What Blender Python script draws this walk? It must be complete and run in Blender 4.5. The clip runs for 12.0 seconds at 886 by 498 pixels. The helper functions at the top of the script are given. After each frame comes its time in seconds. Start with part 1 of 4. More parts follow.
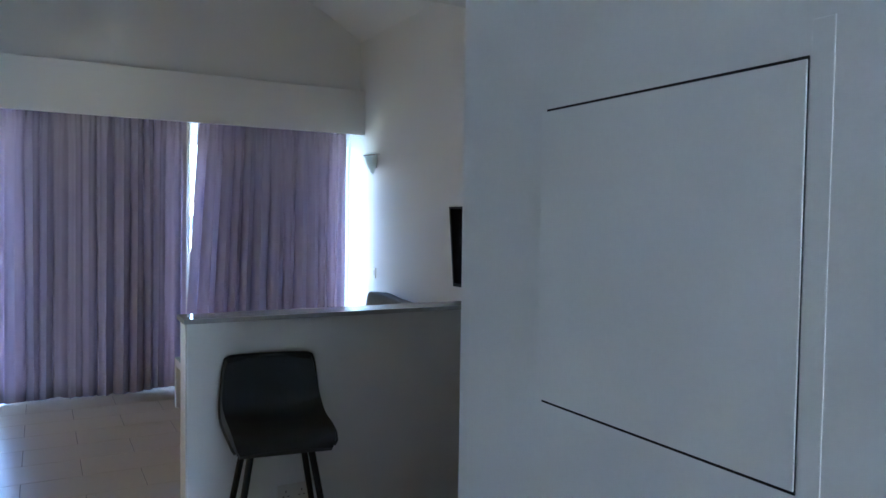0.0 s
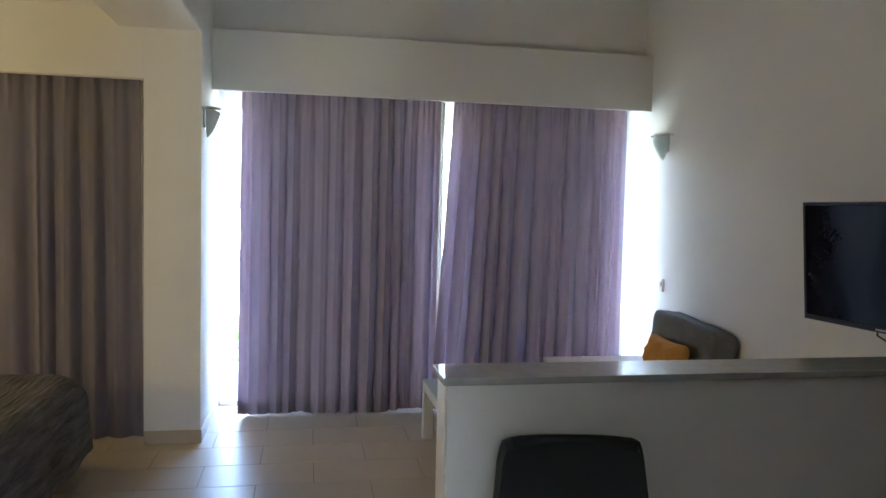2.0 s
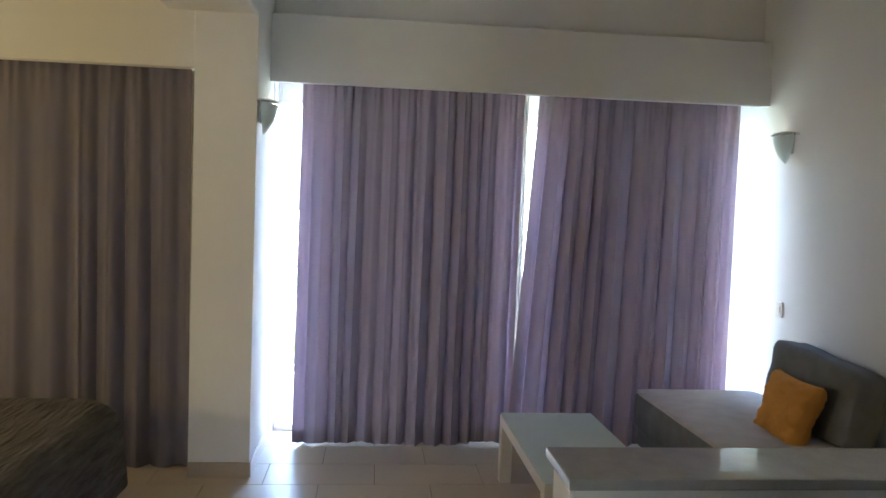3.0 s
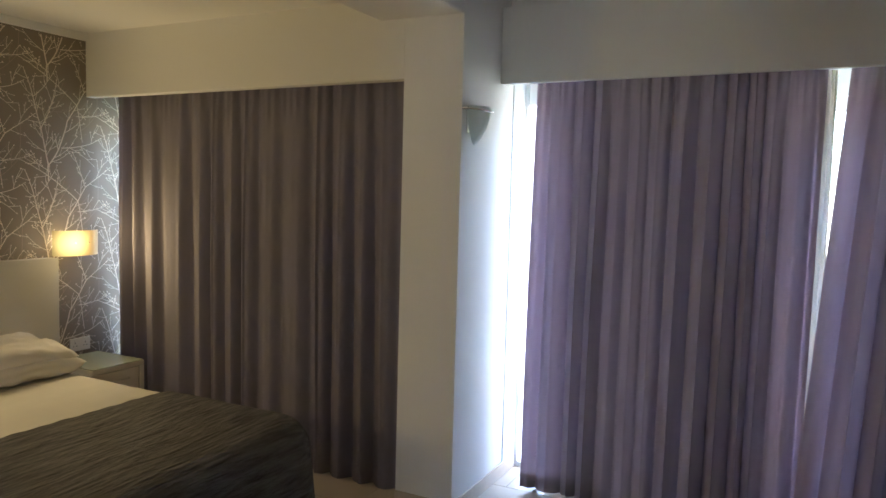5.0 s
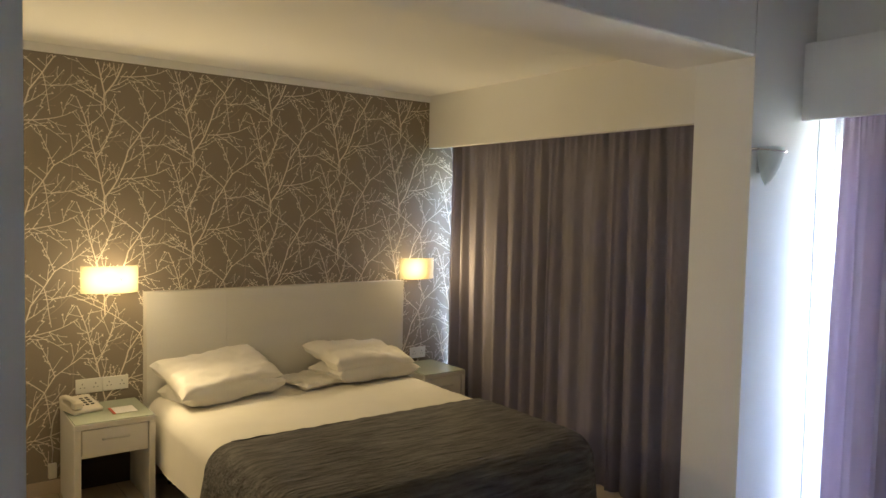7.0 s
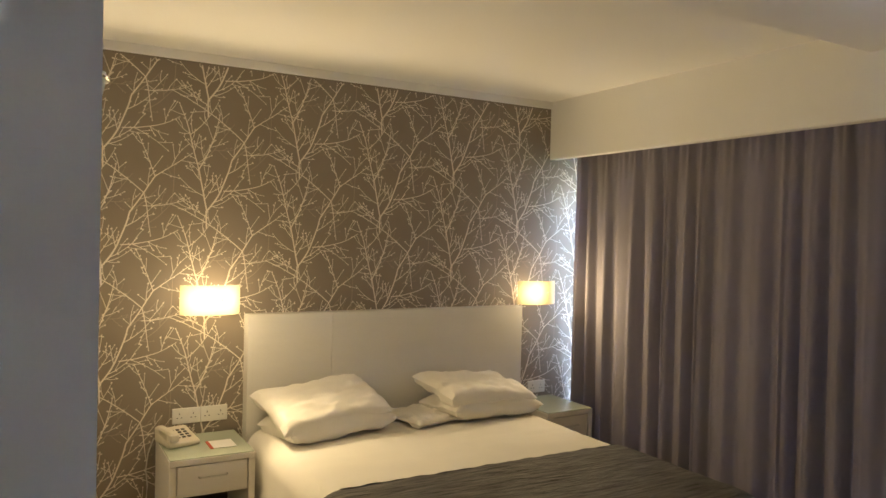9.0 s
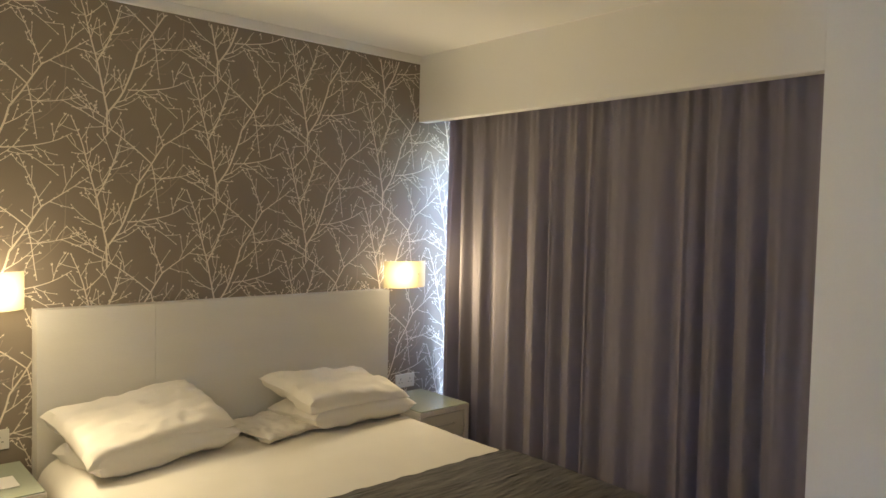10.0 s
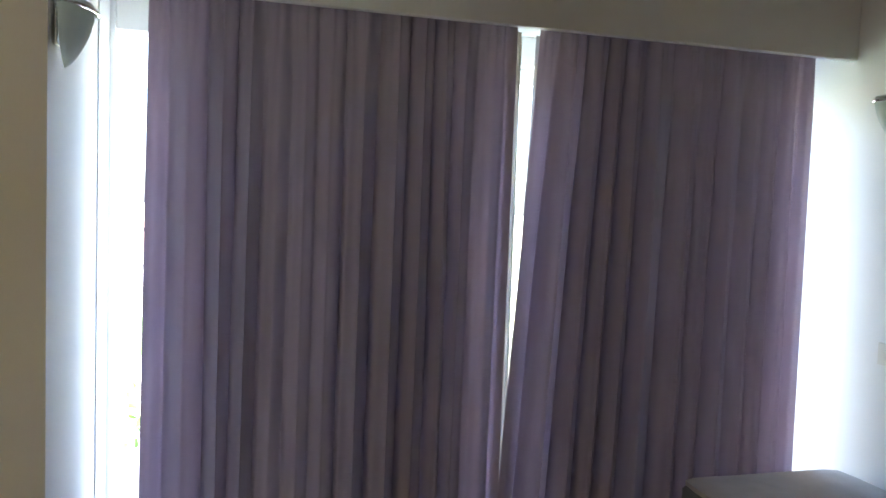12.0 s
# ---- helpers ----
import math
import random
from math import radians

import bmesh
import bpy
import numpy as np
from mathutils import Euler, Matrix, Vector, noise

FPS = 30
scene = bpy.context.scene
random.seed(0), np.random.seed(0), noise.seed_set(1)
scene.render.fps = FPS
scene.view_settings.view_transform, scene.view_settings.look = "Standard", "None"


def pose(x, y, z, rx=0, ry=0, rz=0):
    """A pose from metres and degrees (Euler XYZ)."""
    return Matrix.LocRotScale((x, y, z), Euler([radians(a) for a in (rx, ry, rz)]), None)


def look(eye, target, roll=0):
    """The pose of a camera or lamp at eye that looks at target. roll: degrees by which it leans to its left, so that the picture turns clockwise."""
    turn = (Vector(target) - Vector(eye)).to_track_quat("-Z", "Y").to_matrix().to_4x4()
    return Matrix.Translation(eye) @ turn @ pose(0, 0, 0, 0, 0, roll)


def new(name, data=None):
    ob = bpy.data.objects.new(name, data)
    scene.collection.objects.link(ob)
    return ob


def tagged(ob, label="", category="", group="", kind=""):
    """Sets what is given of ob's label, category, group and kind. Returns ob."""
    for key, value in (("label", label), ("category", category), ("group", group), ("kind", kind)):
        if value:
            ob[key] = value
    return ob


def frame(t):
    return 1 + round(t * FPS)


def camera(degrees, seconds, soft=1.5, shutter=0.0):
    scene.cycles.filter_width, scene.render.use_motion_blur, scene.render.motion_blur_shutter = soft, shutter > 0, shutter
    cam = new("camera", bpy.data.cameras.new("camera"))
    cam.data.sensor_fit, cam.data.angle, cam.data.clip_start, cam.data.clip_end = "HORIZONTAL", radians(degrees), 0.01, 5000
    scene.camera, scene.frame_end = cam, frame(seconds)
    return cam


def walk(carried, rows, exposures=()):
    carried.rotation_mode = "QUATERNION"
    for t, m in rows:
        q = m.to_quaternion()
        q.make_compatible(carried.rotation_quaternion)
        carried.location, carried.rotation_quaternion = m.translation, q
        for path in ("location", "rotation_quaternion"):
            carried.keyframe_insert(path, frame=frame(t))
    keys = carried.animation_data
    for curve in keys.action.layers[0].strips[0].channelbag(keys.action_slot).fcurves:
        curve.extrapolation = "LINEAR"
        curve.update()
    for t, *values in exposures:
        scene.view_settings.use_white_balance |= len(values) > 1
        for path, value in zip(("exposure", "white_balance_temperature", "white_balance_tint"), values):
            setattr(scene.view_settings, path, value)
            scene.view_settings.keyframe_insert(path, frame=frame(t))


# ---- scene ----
cam = camera(63.0, 12.0)
PATH = [
    (0, (0.481, 0.262, 1.478), (1.453, 2.008, 1.399), 0.8),
    (0.5, (0.547, 0.489, 1.461), (1.312, 2.335, 1.378), 1.1),
    (1, (0.583, 0.801, 1.484), (1.196, 2.703, 1.392), 1.2),
    (1.5, (0.621, 1.153, 1.48), (1.099, 3.093, 1.377), 1.2),
    (2, (0.638, 1.515, 1.5), (1.003, 3.478, 1.391), 1.3),
    (2.5, (0.616, 1.852, 1.519), (0.889, 3.831, 1.412), 1.3),
    (2.7, (0.584, 1.969, 1.509), (0.833, 3.95, 1.407), 1.5),
    (4.3, (1.259, 2.749, 1.65), (0.847, 4.7, 1.505), 2.2),
    (4.5, (1.318, 2.831, 1.641), (0.766, 4.748, 1.5), 1.4),
    (5, (1.559, 2.947, 1.667), (0.649, 4.721, 1.516), 1.5),
    (5.5, (1.728, 2.939, 1.691), (0.522, 4.527, 1.537), 1.4),
    (6, (1.811, 2.872, 1.693), (0.437, 4.317, 1.542), 1.4),
    (6.5, (1.915, 2.777, 1.73), (0.422, 4.101, 1.591), 1.3),
    (7, (1.985, 2.783, 1.751), (0.384, 3.977, 1.645), 1.3),
    (7.5, (2.009, 2.82, 1.751), (0.321, 3.892, 1.686), 1.3),
    (7.7, (1.982, 2.816, 1.727), (0.272, 3.852, 1.683), 1.3),
    (9.3, (1.22, 2.988, 1.677), (-0.518, 3.977, 1.636), 1.4),
    (9.5, (1.087, 3.069, 1.668), (-0.613, 4.121, 1.613), 1.4),
    (10, (0.784, 3.226, 1.644), (-0.709, 4.555, 1.558), 1.4),
    (10.5, (0.563, 3.406, 1.616), (-0.555, 5.061, 1.507), 1.6),
    (11, (0.458, 3.616, 1.583), (-0.189, 5.505, 1.47), 1.8),
    (11.5, (0.39, 3.895, 1.518), (0.334, 5.893, 1.449), 1.5),
    (12, (0.549, 3.924, 1.54), (1.056, 5.856, 1.431), 2.0),
]
EXPOSURES = [(0.0, 5.22, 4650, 10), (0.5, 4.82, 5050, 10), (1.0, 5.12, 5250, 10), (1.5, 5.42, 5350, 10), (2.5, 5.32, 5500, 10), (4.5, 5.1, 5650, 12), (5.0, 4.9, 5650, 13), (5.5, 4.95, 5700, 14), (6.5, 5.1, 5600, 15), (7.5, 5.38, 5600, 16), (9.5, 5.5, 5450, 18), (10.0, 5.5, 5150, 17), (10.5, 5.28, 5050, 13), (11.0, 4.82, 4550, 8), (11.5, 4.6, 4950, 9), (12.0, 4.68, 5750, 10)]
walk(cam, [(t, look(eye, target, roll)) for t, eye, target, roll in PATH], EXPOSURES)

# ---- light ----
world = bpy.data.worlds.new("sky")
scene.world = world
world.use_nodes = True
wn = world.node_tree.nodes
sky = wn.new("ShaderNodeTexSky")
sky.sky_type, sky.sun_disc = "NISHITA", False
sky.sun_elevation, sky.sun_rotation = radians(48), radians(120)
sky.dust_density, sky.air_density = 4.0, 1.0
world.node_tree.links.new(sky.outputs["Color"], wn["Background"].inputs["Color"])
wn["Background"].inputs["Strength"].default_value = 0.15
sun = new("sun", bpy.data.lights.new("sun", "SUN"))
sun.data.energy, sun.data.angle, sun.data.color = 3.5, radians(0.5), (1.0, 0.95, 0.87)
az = radians(120)
sun.matrix_world = look((0, 0, 30), (0 - math.sin(az) * 20, 0 - math.cos(az) * 20, 30 - 20 * math.tan(radians(48))))
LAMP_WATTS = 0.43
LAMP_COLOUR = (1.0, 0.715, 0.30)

# ---- measures ----
XL, XR = -0.02, 3.18           # living room side walls
XW = -2.81                     # papered wall
YP = 6.19                      # pelmet and pillar of the bed recess
YN = 6.665                     # pelmet of the living room
YS = -3.2                      # unseen south wall
YJ = 3.015                      # near jamb of the bed recess
YH, XH = 1.19, 1.03            # corner of the bathroom block
YB = 3.40                      # bar wall, kitchen side
ZH = 2.55                      # hall ceiling and lintel
ZBED = 2.665                   # bed recess ceiling
SPRING, RADIUS = 3.17, 2.66    # low barrel vault


# ---- materials ----
def material(name, colour, rough=0.6, metal=0.0, vary=0.06, scale=3.0, grain=60.0, bump=0.05, dist=0.002, stretch=(1, 1, 1), spec=0.5, mottled=None, rand=0.0, patchy=0.08):
    m = bpy.data.materials.new(name)
    m.use_nodes = True
    nt = m.node_tree
    n, l = nt.nodes, nt.links
    b = n["Principled BSDF"]
    b.inputs["Metallic"].default_value = metal
    b.inputs["Specular IOR Level"].default_value = spec
    tc, mp = n.new("ShaderNodeTexCoord"), n.new("ShaderNodeMapping")
    mp.inputs["Scale"].default_value = stretch
    l.new(tc.outputs["Object"], mp.inputs["Vector"])
    big, fine = n.new("ShaderNodeTexNoise"), n.new("ShaderNodeTexNoise")
    for t, s in ((big, scale), (fine, grain)):
        t.inputs["Scale"].default_value, t.inputs["Detail"].default_value = s, 5
        l.new(mp.outputs["Vector"], t.inputs["Vector"])
    ramp = n.new("ShaderNodeValToRGB")
    c0 = [max(0, c * (1 - vary)) for c in colour]
    c1 = [min(1, c * (1 + vary)) for c in (mottled or colour)]
    ramp.color_ramp.elements[0].position, ramp.color_ramp.elements[1].position = 0.3, 0.7
    ramp.color_ramp.elements[0].color, ramp.color_ramp.elements[1].color = (*c0, 1), (*c1, 1)
    add = n.new("ShaderNodeMath")
    add.operation = "MULTIPLY_ADD"
    add.inputs[1].default_value = 0.35
    l.new(fine.outputs["Fac"], add.inputs[0])
    half = n.new("ShaderNodeMath")
    half.operation = "MULTIPLY"
    half.inputs[1].default_value = 0.65
    l.new(big.outputs["Fac"], half.inputs[0])
    l.new(half.outputs[0], add.inputs[2])
    l.new(add.outputs[0], ramp.inputs["Fac"])
    col = ramp.outputs["Color"]
    if rand:
        info, hsv, mr = n.new("ShaderNodeObjectInfo"), n.new("ShaderNodeHueSaturation"), n.new("ShaderNodeMapRange")
        mr.inputs["To Min"].default_value, mr.inputs["To Max"].default_value = 1 - rand, 1 + rand
        l.new(info.outputs["Random"], mr.inputs["Value"])
        l.new(mr.outputs["Result"], hsv.inputs["Value"])
        l.new(col, hsv.inputs["Color"])
        col = hsv.outputs["Color"]
    l.new(col, b.inputs["Base Color"])
    rr = n.new("ShaderNodeMapRange")
    rr.inputs["To Min"].default_value, rr.inputs["To Max"].default_value = max(0.02, rough - patchy), min(1, rough + patchy)
    l.new(big.outputs["Fac"], rr.inputs["Value"])
    l.new(rr.outputs["Result"], b.inputs["Roughness"])
    if bump:
        bp = n.new("ShaderNodeBump")
        bp.inputs["Strength"].default_value, bp.inputs["Distance"].default_value = bump, dist
        l.new(fine.outputs["Fac"], bp.inputs["Height"])
        l.new(bp.outputs["Normal"], b.inputs["Normal"])
    return m


def cloth(name, colour, through_colour, share, weave=700.0, bump=0.15):
    """Woven cloth that lets part of the light through."""
    m = bpy.data.materials.new(name)
    m.use_nodes = True
    n, l = m.node_tree.nodes, m.node_tree.links
    n.remove(n["Principled BSDF"])
    out = n["Material Output"]
    tc, no = n.new("ShaderNodeTexCoord"), n.new("ShaderNodeTexNoise")
    mp = n.new("ShaderNodeMapping")
    mp.inputs["Scale"].default_value = (1, 1, 0.12)
    l.new(tc.outputs["Object"], mp.inputs["Vector"])
    l.new(mp.outputs["Vector"], no.inputs["Vector"])
    no.inputs["Scale"].default_value, no.inputs["Detail"].default_value = 22, 6
    mixes = []
    for c in (colour, through_colour):
        mx = n.new("ShaderNodeMix")
        mx.data_type = "RGBA"
        mx.inputs["A"].default_value = (*[v * 0.88 for v in c], 1)
        mx.inputs["B"].default_value = (*[min(1, v * 1.12) for v in c], 1)
        l.new(no.outputs["Fac"], mx.inputs["Factor"])
        mixes.append(mx)
    wv = n.new("ShaderNodeTexNoise")
    wv.inputs["Scale"].default_value = weave
    l.new(tc.outputs["Object"], wv.inputs["Vector"])
    bp = n.new("ShaderNodeBump")
    bp.inputs["Strength"].default_value, bp.inputs["Distance"].default_value = bump, 0.0006
    l.new(wv.outputs["Fac"], bp.inputs["Height"])
    d, t, mix = n.new("ShaderNodeBsdfDiffuse"), n.new("ShaderNodeBsdfTranslucent"), n.new("ShaderNodeMixShader")
    l.new(mixes[0].outputs["Result"], d.inputs["Color"])
    l.new(mixes[1].outputs["Result"], t.inputs["Color"])
    l.new(bp.outputs["Normal"], d.inputs["Normal"])
    mix.inputs["Fac"].default_value = share
    l.new(d.outputs[0], mix.inputs[1])
    l.new(t.outputs[0], mix.inputs[2])
    l.new(mix.outputs[0], out.inputs["Surface"])
    return m


def pane_glass(name, tint=(0.96, 0.98, 0.97)):
    m = bpy.data.materials.new(name)
    m.use_nodes = True
    n, l = m.node_tree.nodes, m.node_tree.links
    n.remove(n["Principled BSDF"])
    tr, gl, mix, fr = n.new("ShaderNodeBsdfTransparent"), n.new("ShaderNodeBsdfGlossy"), n.new("ShaderNodeMixShader"), n.new("ShaderNodeFresnel")
    tr.inputs["Color"].default_value = (*tint, 1)
    gl.inputs["Roughness"].default_value = 0.02
    fr.inputs["IOR"].default_value = 1.25
    l.new(fr.outputs[0], mix.inputs["Fac"])
    l.new(tr.outputs[0], mix.inputs[1])
    l.new(gl.outputs[0], mix.inputs[2])
    l.new(mix.outputs[0], n["Material Output"].inputs["Surface"])
    return m


def glowing(name, colour, strength, inside=(0.9, 0.8, 0.6)):
    """Lit frosted glass."""
    m = bpy.data.materials.new(name)
    m.use_nodes = True
    b = m.node_tree.nodes["Principled BSDF"]
    b.inputs["Base Color"].default_value = (*inside, 1)
    b.inputs["Roughness"].default_value = 0.35
    b.inputs["Emission Color"].default_value = (*colour, 1)
    b.inputs["Emission Strength"].default_value = strength
    return m


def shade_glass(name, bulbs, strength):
    """Frosted glass in front of bulbs: their glow is painted into its emission, strongest nearest each bulb."""
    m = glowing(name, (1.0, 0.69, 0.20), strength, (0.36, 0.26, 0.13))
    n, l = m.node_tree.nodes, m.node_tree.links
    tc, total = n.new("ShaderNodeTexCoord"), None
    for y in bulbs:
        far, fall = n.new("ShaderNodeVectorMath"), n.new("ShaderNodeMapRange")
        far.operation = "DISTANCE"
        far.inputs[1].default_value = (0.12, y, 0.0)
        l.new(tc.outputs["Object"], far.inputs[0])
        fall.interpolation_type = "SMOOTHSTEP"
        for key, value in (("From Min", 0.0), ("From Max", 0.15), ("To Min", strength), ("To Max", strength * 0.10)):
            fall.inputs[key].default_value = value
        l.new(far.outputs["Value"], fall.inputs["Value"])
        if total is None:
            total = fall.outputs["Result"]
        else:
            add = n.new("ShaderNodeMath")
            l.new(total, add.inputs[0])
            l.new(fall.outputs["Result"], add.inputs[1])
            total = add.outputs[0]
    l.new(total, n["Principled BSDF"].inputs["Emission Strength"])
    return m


PLASTER = material("white_wall_paint", (0.85, 0.847, 0.83), 0.75, vary=0.025, scale=1.3, grain=140, bump=0.12, dist=0.0015)
CEILING = material("ceiling_paint", (0.86, 0.852, 0.83), 0.85, vary=0.03, scale=0.9, grain=120, bump=0.1, dist=0.0015)
GAP = material("dark_gap", (0.01, 0.01, 0.01), 0.9, bump=0)
PAPER = material("taupe_wallpaper", (0.245, 0.205, 0.160), 0.55, vary=0.08, scale=5, grain=320, bump=0.1, dist=0.0006)
PRINT = material("wallpaper_white_ink", (0.80, 0.72, 0.60), 0.5, vary=0.10, scale=14, grain=220, bump=0.05, dist=0.0005)
GHOST = material("wallpaper_pale_ink", (0.36, 0.30, 0.235), 0.5, vary=0.10, scale=14, grain=220, bump=0.05, dist=0.0005)
TILE = material("cream_floor_tile", (0.52, 0.435, 0.32), 0.33, vary=0.025, scale=5, grain=60, bump=0.02, rand=0.03)
GROUT = material("brown_grout", (0.16, 0.13, 0.10), 0.9, vary=0.2, scale=8, grain=300, bump=0.3)
SKIRT = material("beige_skirting_tile", (0.52, 0.43, 0.33), 0.35, vary=0.06, scale=5, bump=0.02)
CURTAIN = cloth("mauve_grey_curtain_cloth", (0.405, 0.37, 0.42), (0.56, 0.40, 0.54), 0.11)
# Darker copy of CURTAIN: the bed curtain's shade is put into its colour.
BEDCURTAIN = cloth("mauve_grey_shaded_cloth", (0.22, 0.202, 0.228), (0.42, 0.33, 0.42), 0.10)
BLACKOUT = cloth("blackout_lining_cloth", (0.80, 0.78, 0.75), (0.5, 0.48, 0.50), 0.13)
DENSE = cloth("light_block_cloth", (0.50, 0.47, 0.43), (0.45, 0.42, 0.40), 0.07)
LINING = cloth("cream_lining_cloth", (0.72, 0.69, 0.60), (0.75, 0.70, 0.60), 0.06)
FRAME = material("white_window_frame", (0.88, 0.89, 0.89), 0.35, vary=0.03, bump=0.02)
GLASS = pane_glass("window_glass")
STONE = material("grey_granite_slab", (0.44, 0.445, 0.44), 0.025, vary=0.05, scale=20, grain=260, bump=0, spec=0.8, mottled=(0.50, 0.50, 0.49), patchy=0.012)
WORKTOP = material("grey_speckled_worktop", (0.24, 0.235, 0.23), 0.25, vary=0.05, scale=40, grain=300, bump=0, patchy=0.02)
WOOD = material("cherry_wood_veneer", (0.10, 0.030, 0.013), 0.35, vary=0.35, scale=3, grain=26, bump=0.05, stretch=(6, 6, 0.6), mottled=(0.14, 0.045, 0.019))
STEEL = material("brushed_steel", (0.62, 0.61, 0.58), 0.32, metal=0.9, vary=0.06, grain=160, bump=0.03)
CHROME = material("chrome", (0.78, 0.78, 0.78), 0.12, metal=1.0, vary=0.02, bump=0)
BLACK = material("black_plastic", (0.005, 0.005, 0.006), 0.30, vary=0.2, grain=200, bump=0.04)
SCREEN = material("black_glossy_screen", (0.004, 0.004, 0.006), 0.14, vary=0.1, bump=0, spec=0.10)
LEATHER = material("charcoal_leatherette", (0.014, 0.018, 0.024), 0.55, vary=0.25, scale=6, grain=190, bump=0.35, dist=0.0012)
BLACKMETAL = material("black_metal", (0.010, 0.010, 0.011), 0.42, metal=0.3, vary=0.15, bump=0.02)
WHITEWOOD = material("white_lacquer", (0.72, 0.70, 0.65), 0.38, vary=0.04, scale=2, grain=50, bump=0.04, stretch=(1, 1, 4))
FROST = material("frosted_table_glass", (0.62, 0.74, 0.71), 0.22, vary=0.03, bump=0)
TABLEGLASS = material("greenish_table_glass", (0.42, 0.46, 0.37), 0.14, vary=0.03, bump=0)
GREENGLASS = cloth("pale_green_sconce_glass", (0.84, 0.93, 0.91), (0.90, 0.97, 0.95), 0.55, weave=60, bump=0.02)
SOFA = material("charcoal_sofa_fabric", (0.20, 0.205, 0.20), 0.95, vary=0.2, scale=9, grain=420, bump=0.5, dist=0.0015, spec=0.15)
SOFALIT = material("lit_sofa_fabric", (0.57, 0.53, 0.50), 0.95, vary=0.12, scale=9, grain=420, bump=0.5, dist=0.0015, spec=0.15)
MUSTARD = material("mustard_cushion_fabric", (0.66, 0.32, 0.07), 0.9, vary=0.12, scale=9, grain=380, bump=0.5, dist=0.0015, spec=0.15)
LINEN = material("white_bed_linen", (0.80, 0.77, 0.70), 0.9, vary=0.03, scale=6, grain=330, bump=0.25, dist=0.001, spec=0.2)
PILLOW = material("white_pillow_cotton", (0.82, 0.79, 0.73), 0.9, vary=0.03, scale=7, grain=300, bump=0.3, dist=0.0015, spec=0.2)
# The lighter mottled tone paints highlights onto the throw's crinkle ridges.
THROW = material("dark_grey_crinkled_throw", (0.085, 0.080, 0.078), 0.7, vary=0.40, scale=9, grain=17, bump=1.0, dist=0.04, stretch=(3.2, 0.42, 3.2), spec=0.3, mottled=(0.15, 0.143, 0.138))
BASE = material("dark_bed_base", (0.045, 0.038, 0.034), 0.9, vary=0.15, grain=300, bump=0.3)
PLASTIC = material("white_plastic", (0.78, 0.76, 0.70), 0.35, vary=0.02, bump=0.01)
CREAMPLASTIC = material("cream_plastic", (0.70, 0.65, 0.53), 0.4, vary=0.03, bump=0.02)
DARKKEYS = material("dark_keys", (0.06, 0.05, 0.04), 0.5, bump=0)
CARD = material("white_card", (0.80, 0.79, 0.77), 0.7, vary=0.03, bump=0.02)
GREYINK = material("grey_ink", (0.45, 0.44, 0.43), 0.7, bump=0)
REDINK = material("red_ink", (0.55, 0.10, 0.05), 0.6, bump=0)
BROWNCORD = material("brown_cord", (0.07, 0.05, 0.04), 0.6, bump=0)
CABLE = material("white_cable", (0.66, 0.63, 0.56), 0.5, bump=0)
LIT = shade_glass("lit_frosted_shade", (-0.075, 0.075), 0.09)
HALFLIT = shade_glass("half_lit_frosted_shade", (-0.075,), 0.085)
BULB = glowing("lit_bulb", (1.0, 0.78, 0.45), 1.5)
RENDER = material("pale_house_render", (0.46, 0.44, 0.41), 0.9, vary=0.08, scale=0.6, grain=9, bump=0.1)
ROOFTILE = material("clay_roof", (0.34, 0.20, 0.13), 0.85, vary=0.2, scale=2, grain=14, bump=0.4, dist=0.02)
DARKGLASS = material("dark_window_glass", (0.05, 0.08, 0.11), 0.1, vary=0.1, bump=0)
EARTH = material("dry_ground", (0.33, 0.29, 0.21), 0.95, vary=0.25, scale=0.05, grain=1.5, bump=0.3, mottled=(0.22, 0.25, 0.13))
ASPHALT = material("asphalt", (0.06, 0.06, 0.06), 0.9, vary=0.2, scale=0.3, grain=30, bump=0.2)
BARK = material("bark", (0.16, 0.11, 0.07), 0.95, vary=0.3, scale=4, grain=30, bump=0.6, dist=0.01)
LEAF = material("green_leaves", (0.10, 0.19, 0.035), 0.55, vary=0.35, scale=0.8, grain=5, bump=0)
BLUE = material("blue_car_paint", (0.05, 0.16, 0.42), 0.25, vary=0.05, bump=0)


# ---- building helpers ----
def box(bm, lo, hi, bevel=0.0, seg=2):
    """A box between two corners, with rounded edges, added to bm."""
    c = [(a + b) / 2 for a, b in zip(lo, hi)]
    made = bmesh.ops.create_cube(bm, size=1, matrix=Matrix.Translation(c) @ Matrix.Diagonal((*[b - a for a, b in zip(lo, hi)], 1)))
    if bevel:
        edges = {e for v in made["verts"] for e in v.link_edges}
        bmesh.ops.bevel(bm, geom=list(edges), offset=bevel, segments=seg, affect="EDGES", profile=0.5)
    return bm


def boxed(lo, hi, bevel=0.0, seg=2):
    return box(bmesh.new(), lo, hi, bevel, seg)


def rod(bm, a, b, r0, r1=None, sides=12):
    a, b = Vector(a), Vector(b)
    m = Matrix.Translation((a + b) / 2) @ (b - a).to_track_quat("Z", "Y").to_matrix().to_4x4()
    bmesh.ops.create_cone(bm, cap_ends=True, segments=sides, radius1=r0, radius2=r0 if r1 is None else r1, depth=(b - a).length, matrix=m)
    return bm


